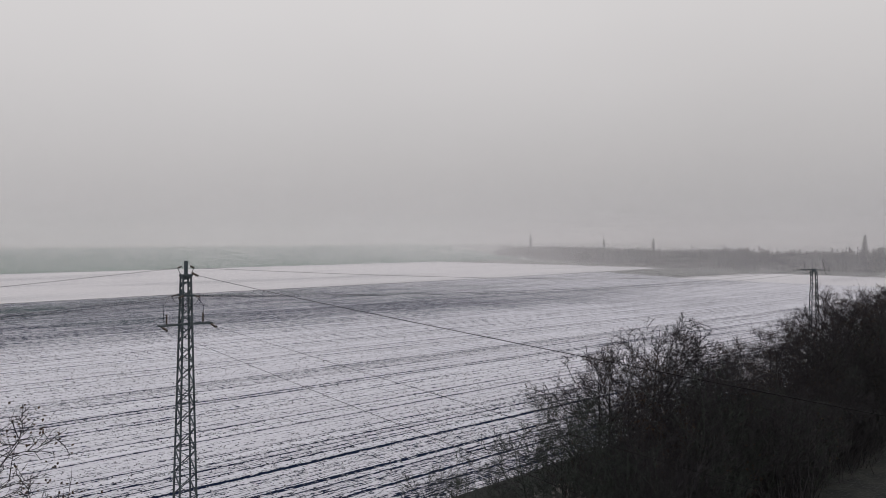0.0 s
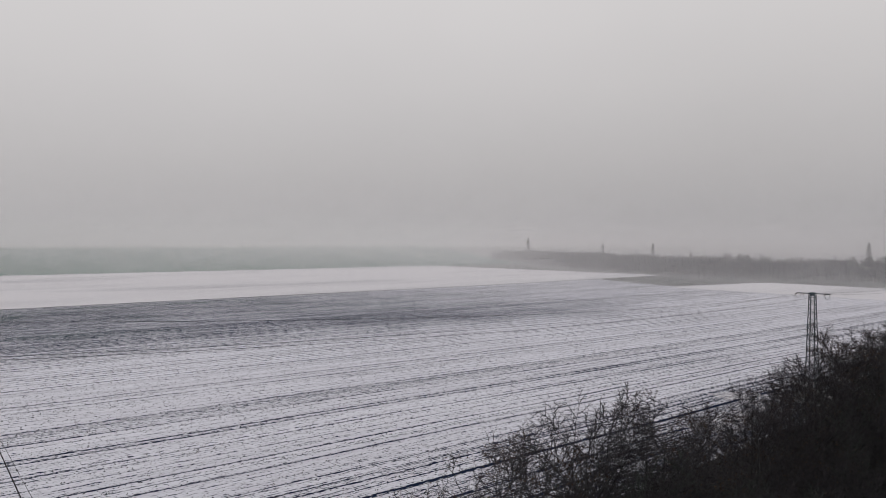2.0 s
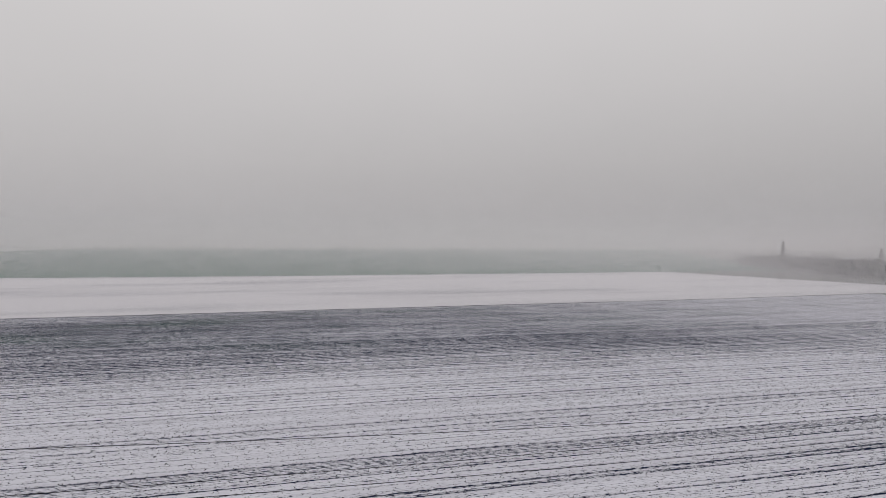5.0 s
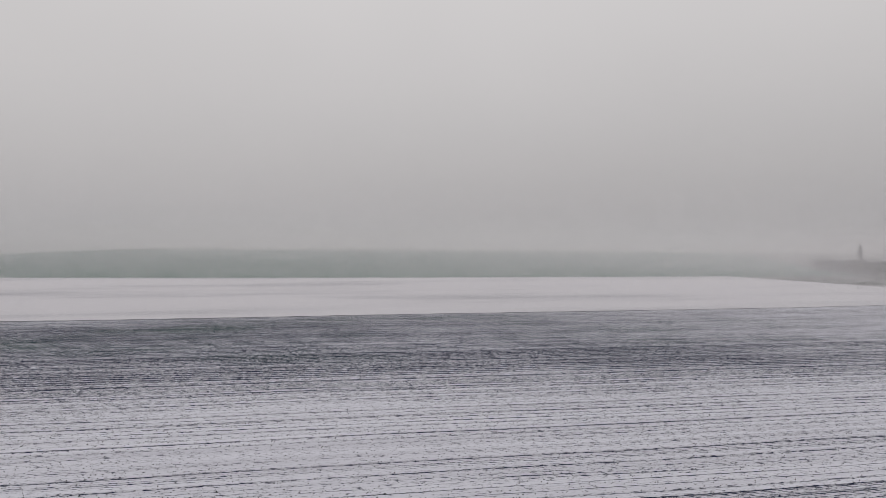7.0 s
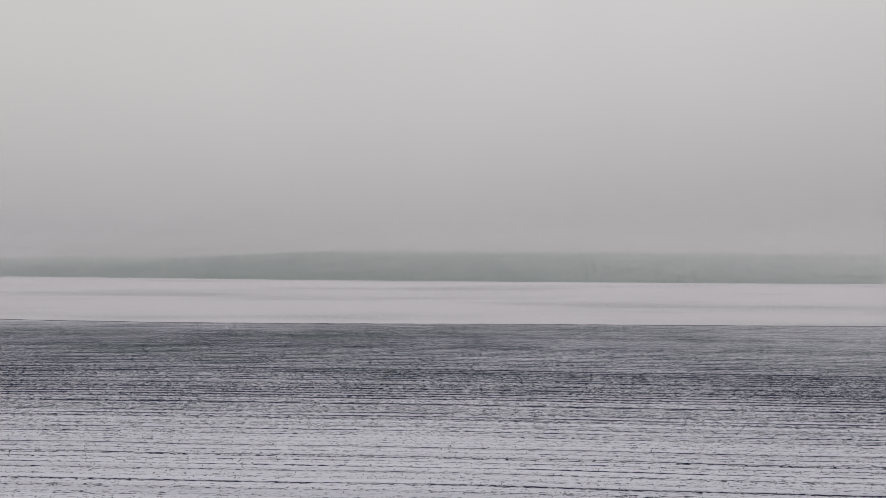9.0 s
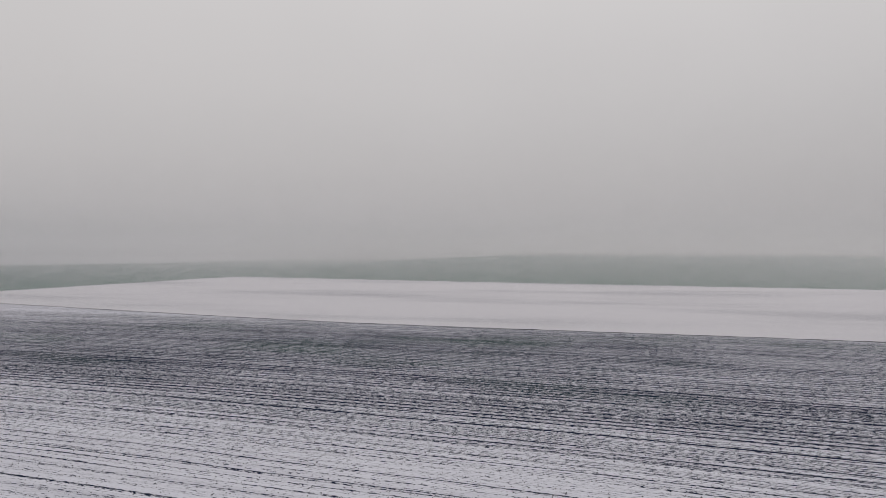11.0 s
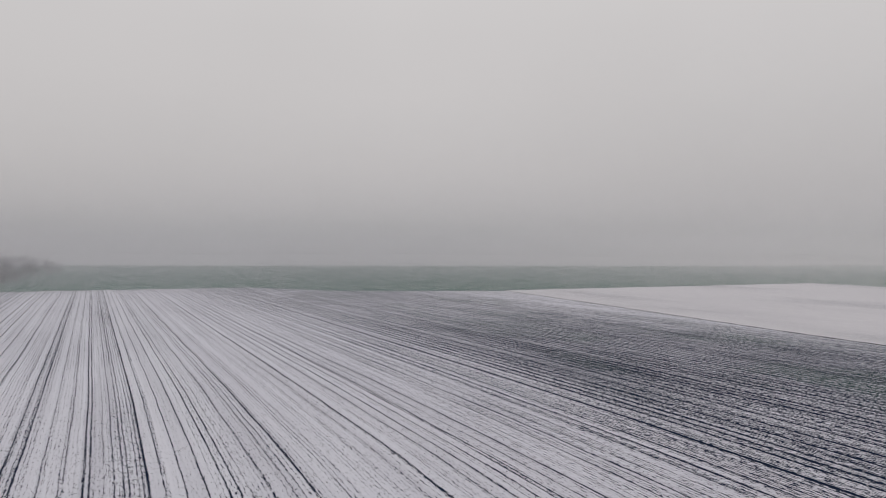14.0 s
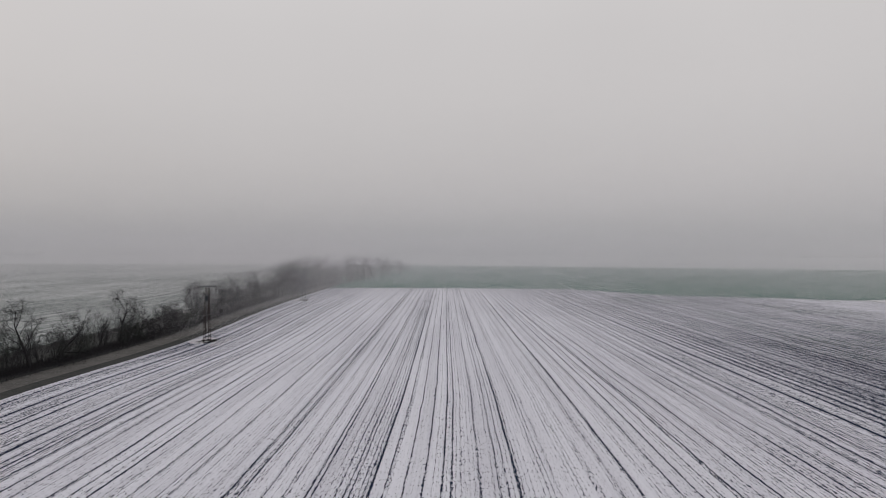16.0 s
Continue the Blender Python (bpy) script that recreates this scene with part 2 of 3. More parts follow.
def sheet(name, xs, ys, z, mat, label, category, bent=False):
    gx, gy = np.meshgrid(xs, ys)
    if bent:
        gy = gy + (0.03 * gy + 2.9) * east(gx)
    gz = land(gx, gy) + z
    v = np.stack([gx, gy, gz], -1).reshape(-1, 3)
    w, h = len(xs), len(ys)
    idx = np.arange(w * h).reshape(h, w)
    f = np.stack([idx[:-1, :-1], idx[:-1, 1:], idx[1:, 1:], idx[1:, :-1]], -1).reshape(-1, 4)
    ob = new(name, mesh_of(name, v.tolist(), f.tolist(), mat, True))
    return tagged(ob, label, category, kind="structure")


def field_of(name, left, right, y0, y1, step, z, mat, label, nx=24, far=()):
    """A field between two side lines, each a list of (y, x), with straight rows along x."""
    ys = np.arange(y0, y1 + step / 2, step)
    a = np.interp(ys, [p[0] for p in left], [p[1] for p in left])[:, None]
    b = np.interp(ys, [p[0] for p in right], [p[1] for p in right])[:, None]
    u = np.linspace(0, 1, nx)[None]
    gx = a + (b - a) * u
    gy = np.repeat(ys[:, None], nx, 1)
    if far:
        end = np.interp(gx, [p[0] for p in far], [p[1] for p in far])
        gy = np.where(gy > 240, 240 + (gy - 240) * (end - 240) / (y1 - 240), gy)
    gz = land(gx, gy) + z
    v = np.stack([gx, gy, gz], -1).reshape(-1, 3)
    idx = np.arange(v.shape[0]).reshape(len(ys), nx)
    f = np.stack([idx[:-1, :-1], idx[:-1, 1:], idx[1:, 1:], idx[1:, :-1]], -1).reshape(-1, 4)
    ob = new(name, mesh_of(name, v.tolist(), f.tolist(), mat, True))
    return tagged(ob, label, "field", kind="structure")


wide = np.concatenate([[-4800, -3000, -1800, -1100, -700], np.arange(-420, -330, 20), np.arange(-330, 331, 12), np.arange(340, 1120, 20), [1300, 1800, 3000, 4800]])
sheet("ground", wide, wide, -0.30, M_GROUND, "frosty winter grassland with patches of snow", "ground")

# Tracks of the machines across the tilled field: (row, half width, strength)
TRACKS = [(-3.4, 0.3, 1.0), (-1.6, 0.25, 0.9), (0.9, 0.35, 0.8), (3.3, 0.3, 0.9), (5.6, 0.35, 0.9), (8.4, 0.3, 0.85), (10.6, 0.35, 0.9), (13.4, 0.25, 0.9),
          (15.4, 0.3, 1.1), (17.0, 0.2, 0.8), (19.2, 0.25, 0.7), (22.6, 0.2, 0.7), (24.8, 0.3, 1.3), (27.6, 0.2, 0.8), (29.4, 0.2, 0.6), (31.3, 0.25, 1.2),
          (33.3, 0.2, 0.7), (37.0, 0.35, 1.0), (38.2, 0.35, 1.0), (40.4, 0.2, 0.9), (44.0, 0.25, 1.1), (44.6, 0.25, 0.9), (49.4, 0.32, 2.0), (50.9, 0.3, 1.2),
          (52.9, 0.15, 0.6), (55.6, 0.25, 1.1), (56.4, 0.25, 1.2), (58.8, 0.2, 0.6), (61.2, 0.25, 1.2), (63.4, 0.2, 0.8), (65.6, 0.2, 0.8), (67.6, 0.2, 0.8),
          (71.0, 0.15, 0.7), (74.6, 0.25, 1.0), (77.2, 0.2, 1.0), (80.2, 0.3, 1.2), (81.1, 0.25, 1.1), (84.5, 0.2, 0.8), (88.4, 0.25, 0.9), (91.2, 0.2, 0.8),
          (96.0, 0.3, 1.1), (99.0, 0.25, 0.8)] + [(103.8 + 3.3 * k, 0.34, 0.95 if k % 3 else 1.2) for k in range(9)] + [(135.0 + 5.2 * k, 0.3, 0.6) for k in range(10)]
# the rows swing to the south towards the east: x, and how far
SWING = [(-300, 2.0), (-170, 1.3), (-100, 1.0), (-60, 0.8), (-20, 0.0), (0, -1.0), (14, -2.0), (30, -3.0), (45, -4.0), (65, -6.0), (85, -7.6), (105, -9.2), (122, -10.9),
         (140, -12.4), (180, -14.5), (300, -18.0)]


def row_y(x, row):
    """Where a row lies at x: the rows swing together, but those by the track follow its edge."""
    w = np.interp(row, [-5, 10, 25, 50], [0, 0.6, 0.75, 1])
    swing = np.interp(x, [p[0] for p in SWING], [p[1] for p in SWING])
    return row + swing * w + (0.03 * row + 2.9) * east(x) * (1 - w)


def tilled_field():
    ys = np.concatenate([np.arange(-5.0, 130, 0.1), np.arange(130, 250, 0.25)])
    cols = 110
    a = np.interp(ys, [-40, 120, 155, 231], [-335, -330, -281, -247])[:, None]
    b = np.interp(ys, [0, 59, 128, 212], [262, 268, 268, 300])[:, None]
    u = np.linspace(0, 1, cols)[None]
    gx = a + (b - a) * u
    gr = np.repeat(ys[:, None], cols, 1)
    gy = row_y(gx, gr)
    rng = np.random.RandomState(4)

    # rows of the drill, each with its own depth, and wider passes
    def steps(pitch):
        at = np.arange(-6, 252, pitch)
        return np.interp(ys, at, rng.rand(len(at)))

    row, ridge, passes = steps(0.24), steps(0.55), steps(3.0)
    line = sum(s * np.exp(-((ys - y) / (0.5 * w)) ** 2) for y, w, s in TRACKS)
    bare1 = 0.335 + 0.05 * (row - 0.5) + 0.12 * (ridge - 0.5) + 0.06 * (passes - 0.5) + 0.21 * line
    bare = bare1[:, None] + np.clip(0.0006 * (gx - 15), -0.045, 0.045)
    # speckled strips between wheel tracks, and the trodden edge by the track
    wave = 0.75 + 0.25 * np.sin(gx / 37 + 1)
    bare += wave * (0.20 * np.exp(-((gr - 46.9) / 2.6) ** 4) + 0.16 * np.exp(-((gr - 37.6) / 1.0) ** 4) + 0.06 * np.exp(-((gr - 57.5) / 2.5) ** 4))
    bare += 0.20 * np.exp(-((gr + 2) / 9) ** 2) + 0.08 * np.exp(-((gr - 11) / 7) ** 2)
    # where the wind has thinned the snow
    far = np.exp(-((gy - 160) / 52) ** 4)
    bare += 0.10 * far * np.exp(-((gx - 10) / 190) ** 4) + 0.13 * far + 0.08 * np.exp(-((gy - 100) / 20) ** 2)
    for cx, cy, rx, ry, s in ((20, 135, 70, 26, 0.02), (-95, 140, 80, 45, 0.09), (-60, 128, 60, 20, 0.045), (110, 108, 60, 20, 0.07), (-40, 112, 70, 20, 0.05), (-260, 160, 80, 60, 0.16), (20, 102, 55, 16, 0.06),
                              (-20, 175, 90, 28, 0.08), (165, 155, 80, 30, -0.09), (250, 120, 70, 80, -0.05), (140, 90, 50, 22, 0.05), (40, 55, 60, 40, -0.055), (-345, 90, 45, 90, 0.12), (-215, 108, 80, 30, 0.05), (84, 6, 20, 6, 0.10), (-127, 0, 14, 5, 0.12), (120, 4, 40, 5, 0.08)):
        bare += s * np.exp(-((gx - cx) / rx) ** 2 - ((gy - cy) / ry) ** 2)
    gz = land(gx, gy) + (0.05 * (ridge - 0.5) + 0.03 * (row - 0.5) - 0.07 * np.minimum(line, 1))[:, None] + 0.02 * np.sin(gx * 0.21 + 7 * ridge[:, None])
    v = np.stack([gx, gy, gz], -1).reshape(-1, 3)
    idx = np.arange(v.shape[0]).reshape(len(ys), cols)
    f = np.stack([idx[:-1, :-1], idx[:-1, 1:], idx[1:, 1:], idx[1:, :-1]], -1).reshape(-1, 4)
    me = mesh_of("tilled_field", v.tolist(), f.tolist(), M_TILLED, True)
    for name, values in (("bare", bare), ("row", gr)):
        at = me.attributes.new(name, "FLOAT", "POINT")
        at.data.foreach_set("value", values.ravel().astype(np.float32))
    return tagged(new("tilled_field", me), "drilled field of dark soil under broken snow", "field", kind="structure")


# the near and the far edge of the snow field: (x, y)
NEAR_EDGE = [(-252, 234), (-155, 218), (-75, 204), (-38, 199), (0, 197), (70, 196.5), (143, 194), (212, 192), (272, 194), (372, 196)]
FAR_EDGE = [(-240, 465), (-65, 440), (66, 427), (156, 421), (366, 415)]


def snow_field():
    cols, deep = 120, 60
    u, v = np.meshgrid(np.linspace(0, 1, cols), np.linspace(0, 1, deep))
    gx = -252 + 12 * v + u * (620 - 12 * v)
    near = np.interp(gx, [p[0] for p in NEAR_EDGE], [p[1] for p in NEAR_EDGE])
    away = np.interp(gx, [p[0] for p in FAR_EDGE], [p[1] for p in FAR_EDGE])
    gy = near + (away - near) * v
    gz = land(gx, gy) + 0.06
    idx = np.arange(cols * deep).reshape(deep, cols)
    f = np.stack([idx[:-1, :-1], idx[:-1, 1:], idx[1:, 1:], idx[1:, :-1]], -1).reshape(-1, 4)
    me = mesh_of("snow_field", np.stack([gx, gy, gz], -1).reshape(-1, 3).tolist(), f.tolist(), M_SNOW, True)
    return tagged(new("snow_field", me), "smooth unbroken snow on a level field", "field", kind="structure")


tilled_field()
snow_field()
field_of("snow_strip", [(-60, 262), (0, 264), (62, 265), (128, 268), (134, 268.5)], [(-60, 330), (66, 334), (122, 338), (134, 270)], -60, 134, 4, 0.07, M_SNOW, "strip of smooth snow before the wood")
field_of("wheat_field", [(-20, -900), (900, -610), (1100, -560)], [(-20, -336), (120, -331), (155, -282), (231, -248), (405, -236), (410, 500), (1100, 900)], -20, 1100, 8, -0.06, M_CROP,
         "green winter wheat with traces of snow", nx=60)
field_of("south_field", [(-900, -900), (-26, -900)], [(-900, 60), (-26, 60)], -900, -26, 11, -0.10, M_THIN, "thin snow over a field of young crop")
field_of("west_field", [(-900, -2400), (1500, -2400)], [(-900, -903), (0, -903), (900, -612), (1500, -612)], -900, 1500, 12, -0.10, M_SNOW, "pale distant field under smooth snow")
field_of("near_field", [(-900, 60), (-26, 60)], [(-900, 900), (-26, 900)], -900, -26, 11, -0.10, M_THIN, "thin snow over a field of young crop")

# the track beside the hedge
along = np.arange(-420, 260, 6)
sheet("verge", along, np.array([-31, -27, -22.5, -20, -17, -14.5, -13.2]), 0.02, M_VERGE, "dark matted grass and litter under the hedge", "verge", bent=True)
sheet("track", along, np.array([-13.2, -11.5, -9.7, -8.0]), -0.03, M_ROAD, "grey-brown dirt track along the field", "track", bent=True)
sheet("grass_edge", along, np.array([-8.0, -6.5, -5.0]), 0.03, M_VERGE, "dark grass strip between track and field", "verge", bent=True)


# ---- trees ----
def grow(rng, height, spread, stems, crown_low, counts, wide, crook):
    """Bare branches: the trunk and limbs, and the finer twigs, as two sets of tubes, and the tips. counts: side branches on each order of branch."""
    wood, twigs, tips = Tubes(), Tubes(), []
    last = len(counts)

    def inside(q):
        """Whether a point lies in the rounded crown, whose outline is uneven."""
        r = math.sqrt((q.x / wide) ** 2 + (q.y / wide) ** 2 + ((q.z / height - 0.55) / 0.46) ** 2 * height * height) / height
        return r < rng.uniform(0.9, 1.06)

    def branch(p, d, length, r, level):
        k = 5 if level == 0 else 4 if level == 1 else 3
        if level:
            least = 0.3 * length
            while length > least and not inside(p + (d + Vector((0, 0, 0.2))) * length):
                length *= 0.8
        pts, rad, dirs = [p], [r], [d]
        for i in range(1, k):
            wob = Vector((rng.gauss(0, 1), rng.gauss(0, 1), rng.gauss(0, 0.6))) * (crook if level == 0 else 0.22 + 0.66 * crook)
            d = (d + wob + Vector((0, 0, 0.14 if level < 3 else 0.08))).normalized()
            pts.append(pts[-1] + d * (length / (k - 1)))
            rad.append(r * (1 - (0.9 if level == 0 else 0.72) * i / (k - 1)))
            dirs.append(d)
        if level == last:
            twigs.spike(pts[0], pts[-1], r)
            tips.append(pts[-1])
            return
        (wood if level < 2 else twigs).run(pts, rad, 5 if level == 0 else 4 if level == 1 else 3)
        count = counts[level] + rng.randint(0, 1)
        for c in range(count):
            t = (crown_low + (1 - crown_low) * (c + rng.random()) / count) if level == 0 else 0.2 + 0.8 * (c + rng.random()) / count
            i = min(int(t * (k - 1)), k - 2)
            q = pts[i].lerp(pts[i + 1], t * (k - 1) - i)
            side = dirs[i].orthogonal().normalized()
            side.rotate(Matrix.Rotation(2.4 * c + rng.random() * 1.2, 3, dirs[i]))
            nd = (dirs[i] * (0.75 if level else 0.55) + side * spread * (1.0 if level == 0 else 0.9)).normalized()
            nl = length * (0.62 if level == 0 else 0.58) * (1.0 - 0.45 * t if level == 0 else 1.0 - 0.3 * t) * rng.uniform(0.8, 1.25)
            branch(q, nd, nl, max(rad[i] * 0.5, 0.012 if level + 1 == last else 0.018), level + 1)

    for s in range(stems):
        a = 2 * math.pi * s / max(stems, 1) + rng.random()
        lean = 0.10 if stems == 1 else 0.36
        d = Vector((math.cos(a) * lean * rng.random() * 1.6, math.sin(a) * lean * rng.random() * 1.6, 1)).normalized()
        p = Vector((math.cos(a), math.sin(a), 0)) * (0 if stems == 1 else 0.4) + Vector((0, 0, -0.15))
        branch(p, d, height * (0.82 if stems == 1 else rng.uniform(0.6, 0.9)), height * ((0.018 if crook < 0.2 else 0.024) if stems == 1 else 0.008), 0)
    return wood, twigs, tips


def leaves_on(rng, tips, share, size, name):
    v, f = [], []
    for tip in tips:
        if rng.random() > share:
            continue
        for _ in range(3):
            c = tip + Vector((rng.gauss(0, 0.14), rng.gauss(0, 0.14), rng.gauss(0, 0.14)))
            a = Vector((rng.gauss(0, 1), rng.gauss(0, 1), rng.gauss(0, 1))).normalized() * size
            b = a.orthogonal().normalized() * size * 0.6
            n = len(v)
            v += [c - a, c + b, c + a, c - b + a.cross(b)]
            f += [(n, n + 1, n + 2), (n, n + 2, n + 3)]
    return mesh_of(name, [tuple(p) for p in v], f, M_LEAF)


def tree_kind(seed, name, label, height, spread, stems, low, bark, leaf=0.0, counts=(11, 6, 6, 4), wide=0.40, crook=0.12):
    rng = random.Random(seed)
    wood, twigs, tips = grow(rng, height, spread, stems, low, counts, wide, crook)
    root = new(name)
    tagged(root, label, "tree" if name.endswith("tree") else "shrub", group="hedgerow")
    part("trunk", wood.mesh("trunk", bark), root)
    part("crown", twigs.mesh("crown", M_TWIG if bark is M_BARK else M_BARK_2), root)
    if leaf:
        part("leaves", leaves_on(rng, tips, leaf, 0.055, "leaves"), root, "withered brown leaves")
    return root


TREES = [tree_kind(11, "bare_tree", "bare winter tree with dark crooked limbs", 12.0, 0.85, 1, 0.28, M_BARK),
         tree_kind(12, "bare_tree", "bare winter tree with a wide crown", 12.5, 1.0, 1, 0.22, M_BARK, 0.08),
         tree_kind(13, "bare_tree", "bare lichen-grey tree beside the track", 10.0, 0.75, 2, 0.2, M_BARK_2, counts=(9, 6, 5, 4), wide=0.46),
         tree_kind(14, "bare_tree", "bare tree with a few withered leaves", 11.5, 0.9, 1, 0.3, M_BARK, 0.2),
         tree_kind(15, "bare_tree", "tall slender bare tree", 13.0, 0.65, 1, 0.25, M_BARK),
         tree_kind(16, "bare_tree", "crooked bare tree with stout winding limbs", 11.0, 1.0, 1, 0.2, M_BARK, counts=(11, 6, 5, 4), wide=0.5, crook=0.28),
         tree_kind(17, "bare_tree", "crooked bare tree that leans over the hedge", 10.5, 1.05, 1, 0.22, M_BARK, counts=(10, 6, 5, 4), wide=0.52, crook=0.36)]
SHRUBS = [tree_kind(21, "bare_shrub", "dense leafless shrub of the hedge", 5.8, 0.6, 6, 0.15, M_BARK, counts=(6, 4, 4)),
          tree_kind(22, "bare_shrub", "many-stemmed leafless shrub of the hedge", 6.8, 0.5, 7, 0.2, M_BARK, counts=(6, 4, 4)),
          tree_kind(23, "bare_shrub", "low leafless shrub with lichen-grey stems", 4.6, 0.75, 6, 0.1, M_BARK_2, 0.05, counts=(5, 4, 4))]
TALL_SHRUBS = [tree_kind(24, "tall_shrub", "tall many-stemmed leafless hazel in the hedge", 9.5, 0.62, 6, 0.25, M_BARK, counts=(6, 5, 4)),
               tree_kind(25, "tall_shrub", "tall dense leafless thorn bush in the hedge", 8.5, 0.72, 6, 0.2, M_BARK, 0.04, counts=(6, 5, 4)),
               tree_kind(26, "tall_shrub", "tall leafless bush with lichen-grey stems", 9.0, 0.66, 5, 0.25, M_BARK_2, counts=(6, 5, 4))]
FAR_TREES = [tree_kind(31, "bare_tree", "bare tree of the distant hedge", 13.0, 1.0, 1, 0.12, M_BARK, counts=(11, 6, 5), wide=0.5),
             tree_kind(32, "bare_tree", "bare tree of the distant hedge", 12.0, 0.9, 2, 0.12, M_BARK, counts=(8, 6, 5), wide=0.5),
             tree_kind(33, "bare_tree", "broad bare tree of the distant hedge", 12.5, 1.1, 1, 0.12, M_BARK, counts=(11, 6, 5), wide=0.54)]
FAR_SHRUBS = [tree_kind(34, "bare_shrub", "leafless shrub of the distant hedge", 5.5, 0.6, 5, 0.15, M_BARK, counts=(5, 4, 3))]
used = set()


def plant(kinds, which, x, y, height_scale, turn):
    """Moves the first of a kind to its place, and copies it after that."""
    src = kinds[which]
    w = float(east(x))
    x, y, height_scale = x * (1 + 0.03 * w), y + (0.03 * y + 2.9) * w, height_scale * (1 + 0.035 * w)
    m = pose(x, y, float(land(x, y)), 0, 0, turn)
    if src.name not in used:
        used.add(src.name)
        src.matrix_basis = m @ Matrix.Diagonal((height_scale, height_scale, height_scale, 1))
        return src
    ob = copy_thing(src, m)
    ob.scale = (height_scale,) * 3
    return ob


rng = random.Random(7)
# single trees that stand out of the hedge: (kind, x, y, scale)
STANDING = [(3, -11.6, -15.4, 1.08), (1, -14.5, -16.0, 0.95), (2, 6.4, -14.4, 0.66), (2, 8.4, -15.0, 0.7),
            (2, -78, -16, 0.8), (5, -85, -16.5, 1.2), (6, -92.5, -16.5, 1.25), (2, -104, -17, 0.6), (5, -118, -16.5, 1.2), (2, -128, -17, 0.55), (6, -138, -16, 1.0), (2, -150, -16, 0.55),
            (5, -171, -17, 1.1), (6, -178, -16, 1.2), (0, -186, -17, 0.95)]
for k, x, y, s in STANDING:
    plant(TREES, k, x, y, s, rng.uniform(0, 360))
# shrubs below them
for x, y, k in ((-11.8, -14.4, 1.08), (-9.0, -16.2, 0.72), (-14.5, -14.5, 1.0)):
    plant(TALL_SHRUBS, 1, x, y, k, rng.uniform(0, 360))
x = -54.0
while x < 12:
    gap = -22 < x < 4
    plant(SHRUBS, rng.randrange(3), x, -15.0 + rng.uniform(-2.2, 1.2), rng.uniform(0.45, 0.62) if gap else rng.uniform(0.6, 0.9), rng.uniform(0, 360))
    x += rng.uniform(1.3, 2.4) if x > 4 else rng.uniform(2.0, 3.4)
# the closed eastern hedge: x, and how high it stands
HEDGE_TOP = [(8, 8.0), (11, 9.4), (15, 10.6), (18, 10.3), (21, 11.7), (24, 12.1), (27, 11.6), (30, 10.7), (33, 10.2), (36, 10.4), (39, 11.2), (45, 11.8), (49, 12.0), (53, 13.1), (62, 13.0), (80, 12.8), (115, 12.5)]


def reach(kind):
    """How high a tree or shrub of this kind stands."""
    return max(v.co.z for c in kind.children for v in c.data.vertices)


TREE_REACH, SHRUB_REACH = [reach(k) for k in TREES], [reach(k) for k in TALL_SHRUBS]
x = 12.2
while x < 112:
    top = float(np.interp(x * 1.03, [p[0] for p in HEDGE_TOP], [p[1] for p in HEDGE_TOP])) / 1.035
    k = 2 if x < 15.5 else rng.choice((0, 1, 3, 3, 1, 4) if x > 40 else (0, 1, 3, 3, 1))
    plant(TREES, k, x, -15.9 + rng.uniform(-1.2, 0.6), top * rng.uniform(0.96, 1.04) * (0.98 if x < 16 else 1.06 if x < 27 else 0.99) / TREE_REACH[k], rng.uniform(0, 360))
    for back in (0.0, 2.6):
        k = rng.randrange(3)
        plant(TALL_SHRUBS, k, x + rng.uniform(0.6, 2.2), -15.9 - back + rng.uniform(-1.0, 0.8), top * rng.uniform(0.66, 0.93) / SHRUB_REACH[k], rng.uniform(0, 360))
    x += rng.uniform(1.7, 2.5)
x = 12.0
while x < 112:
    plant(SHRUBS, rng.randrange(3), x, -18.9 + rng.uniform(-2.0, 1.8), rng.uniform(1.0, 1.4), rng.uniform(0, 360))
    x += rng.uniform(2.4, 3.8)
x = -56.0
while x > -180:
    plant(SHRUBS, rng.randrange(3), x, -16.3 + rng.uniform(-2, 1.8), rng.uniform(0.65, 1.05) if rng.random() < 0.75 else rng.uniform(1.05, 1.35), rng.uniform(0, 360))
    x -= rng.uniform(1.3, 2.5)
# the taller part of the hedge, farther along
x = -166.0
while x > -610:
    bend = 0.0 if x > -330 else (-330 - x) * 0.16
    plant(FAR_TREES, rng.randrange(3), x, -17 + bend + rng.uniform(-3, 3), rng.uniform(0.85, 1.1) * float(np.interp(x, [-610, -510, -330, -240, -182], [0.6, 1.25, 1.5, 1.05, 0.95])), rng.uniform(0, 360))
    x -= rng.uniform(3.2, 5.5) * (1.0 if x > -330 else 1.5)
x = -182.0
while x > -460:
    bend = 0.0 if x > -330 else (-330 - x) * 0.16
    plant(FAR_SHRUBS, 0, x, -15 + bend + rng.uniform(-2, 2), rng.uniform(1.0, 1.7), rng.uniform(0, 360))
    x -= rng.uniform(2.5, 4.0)


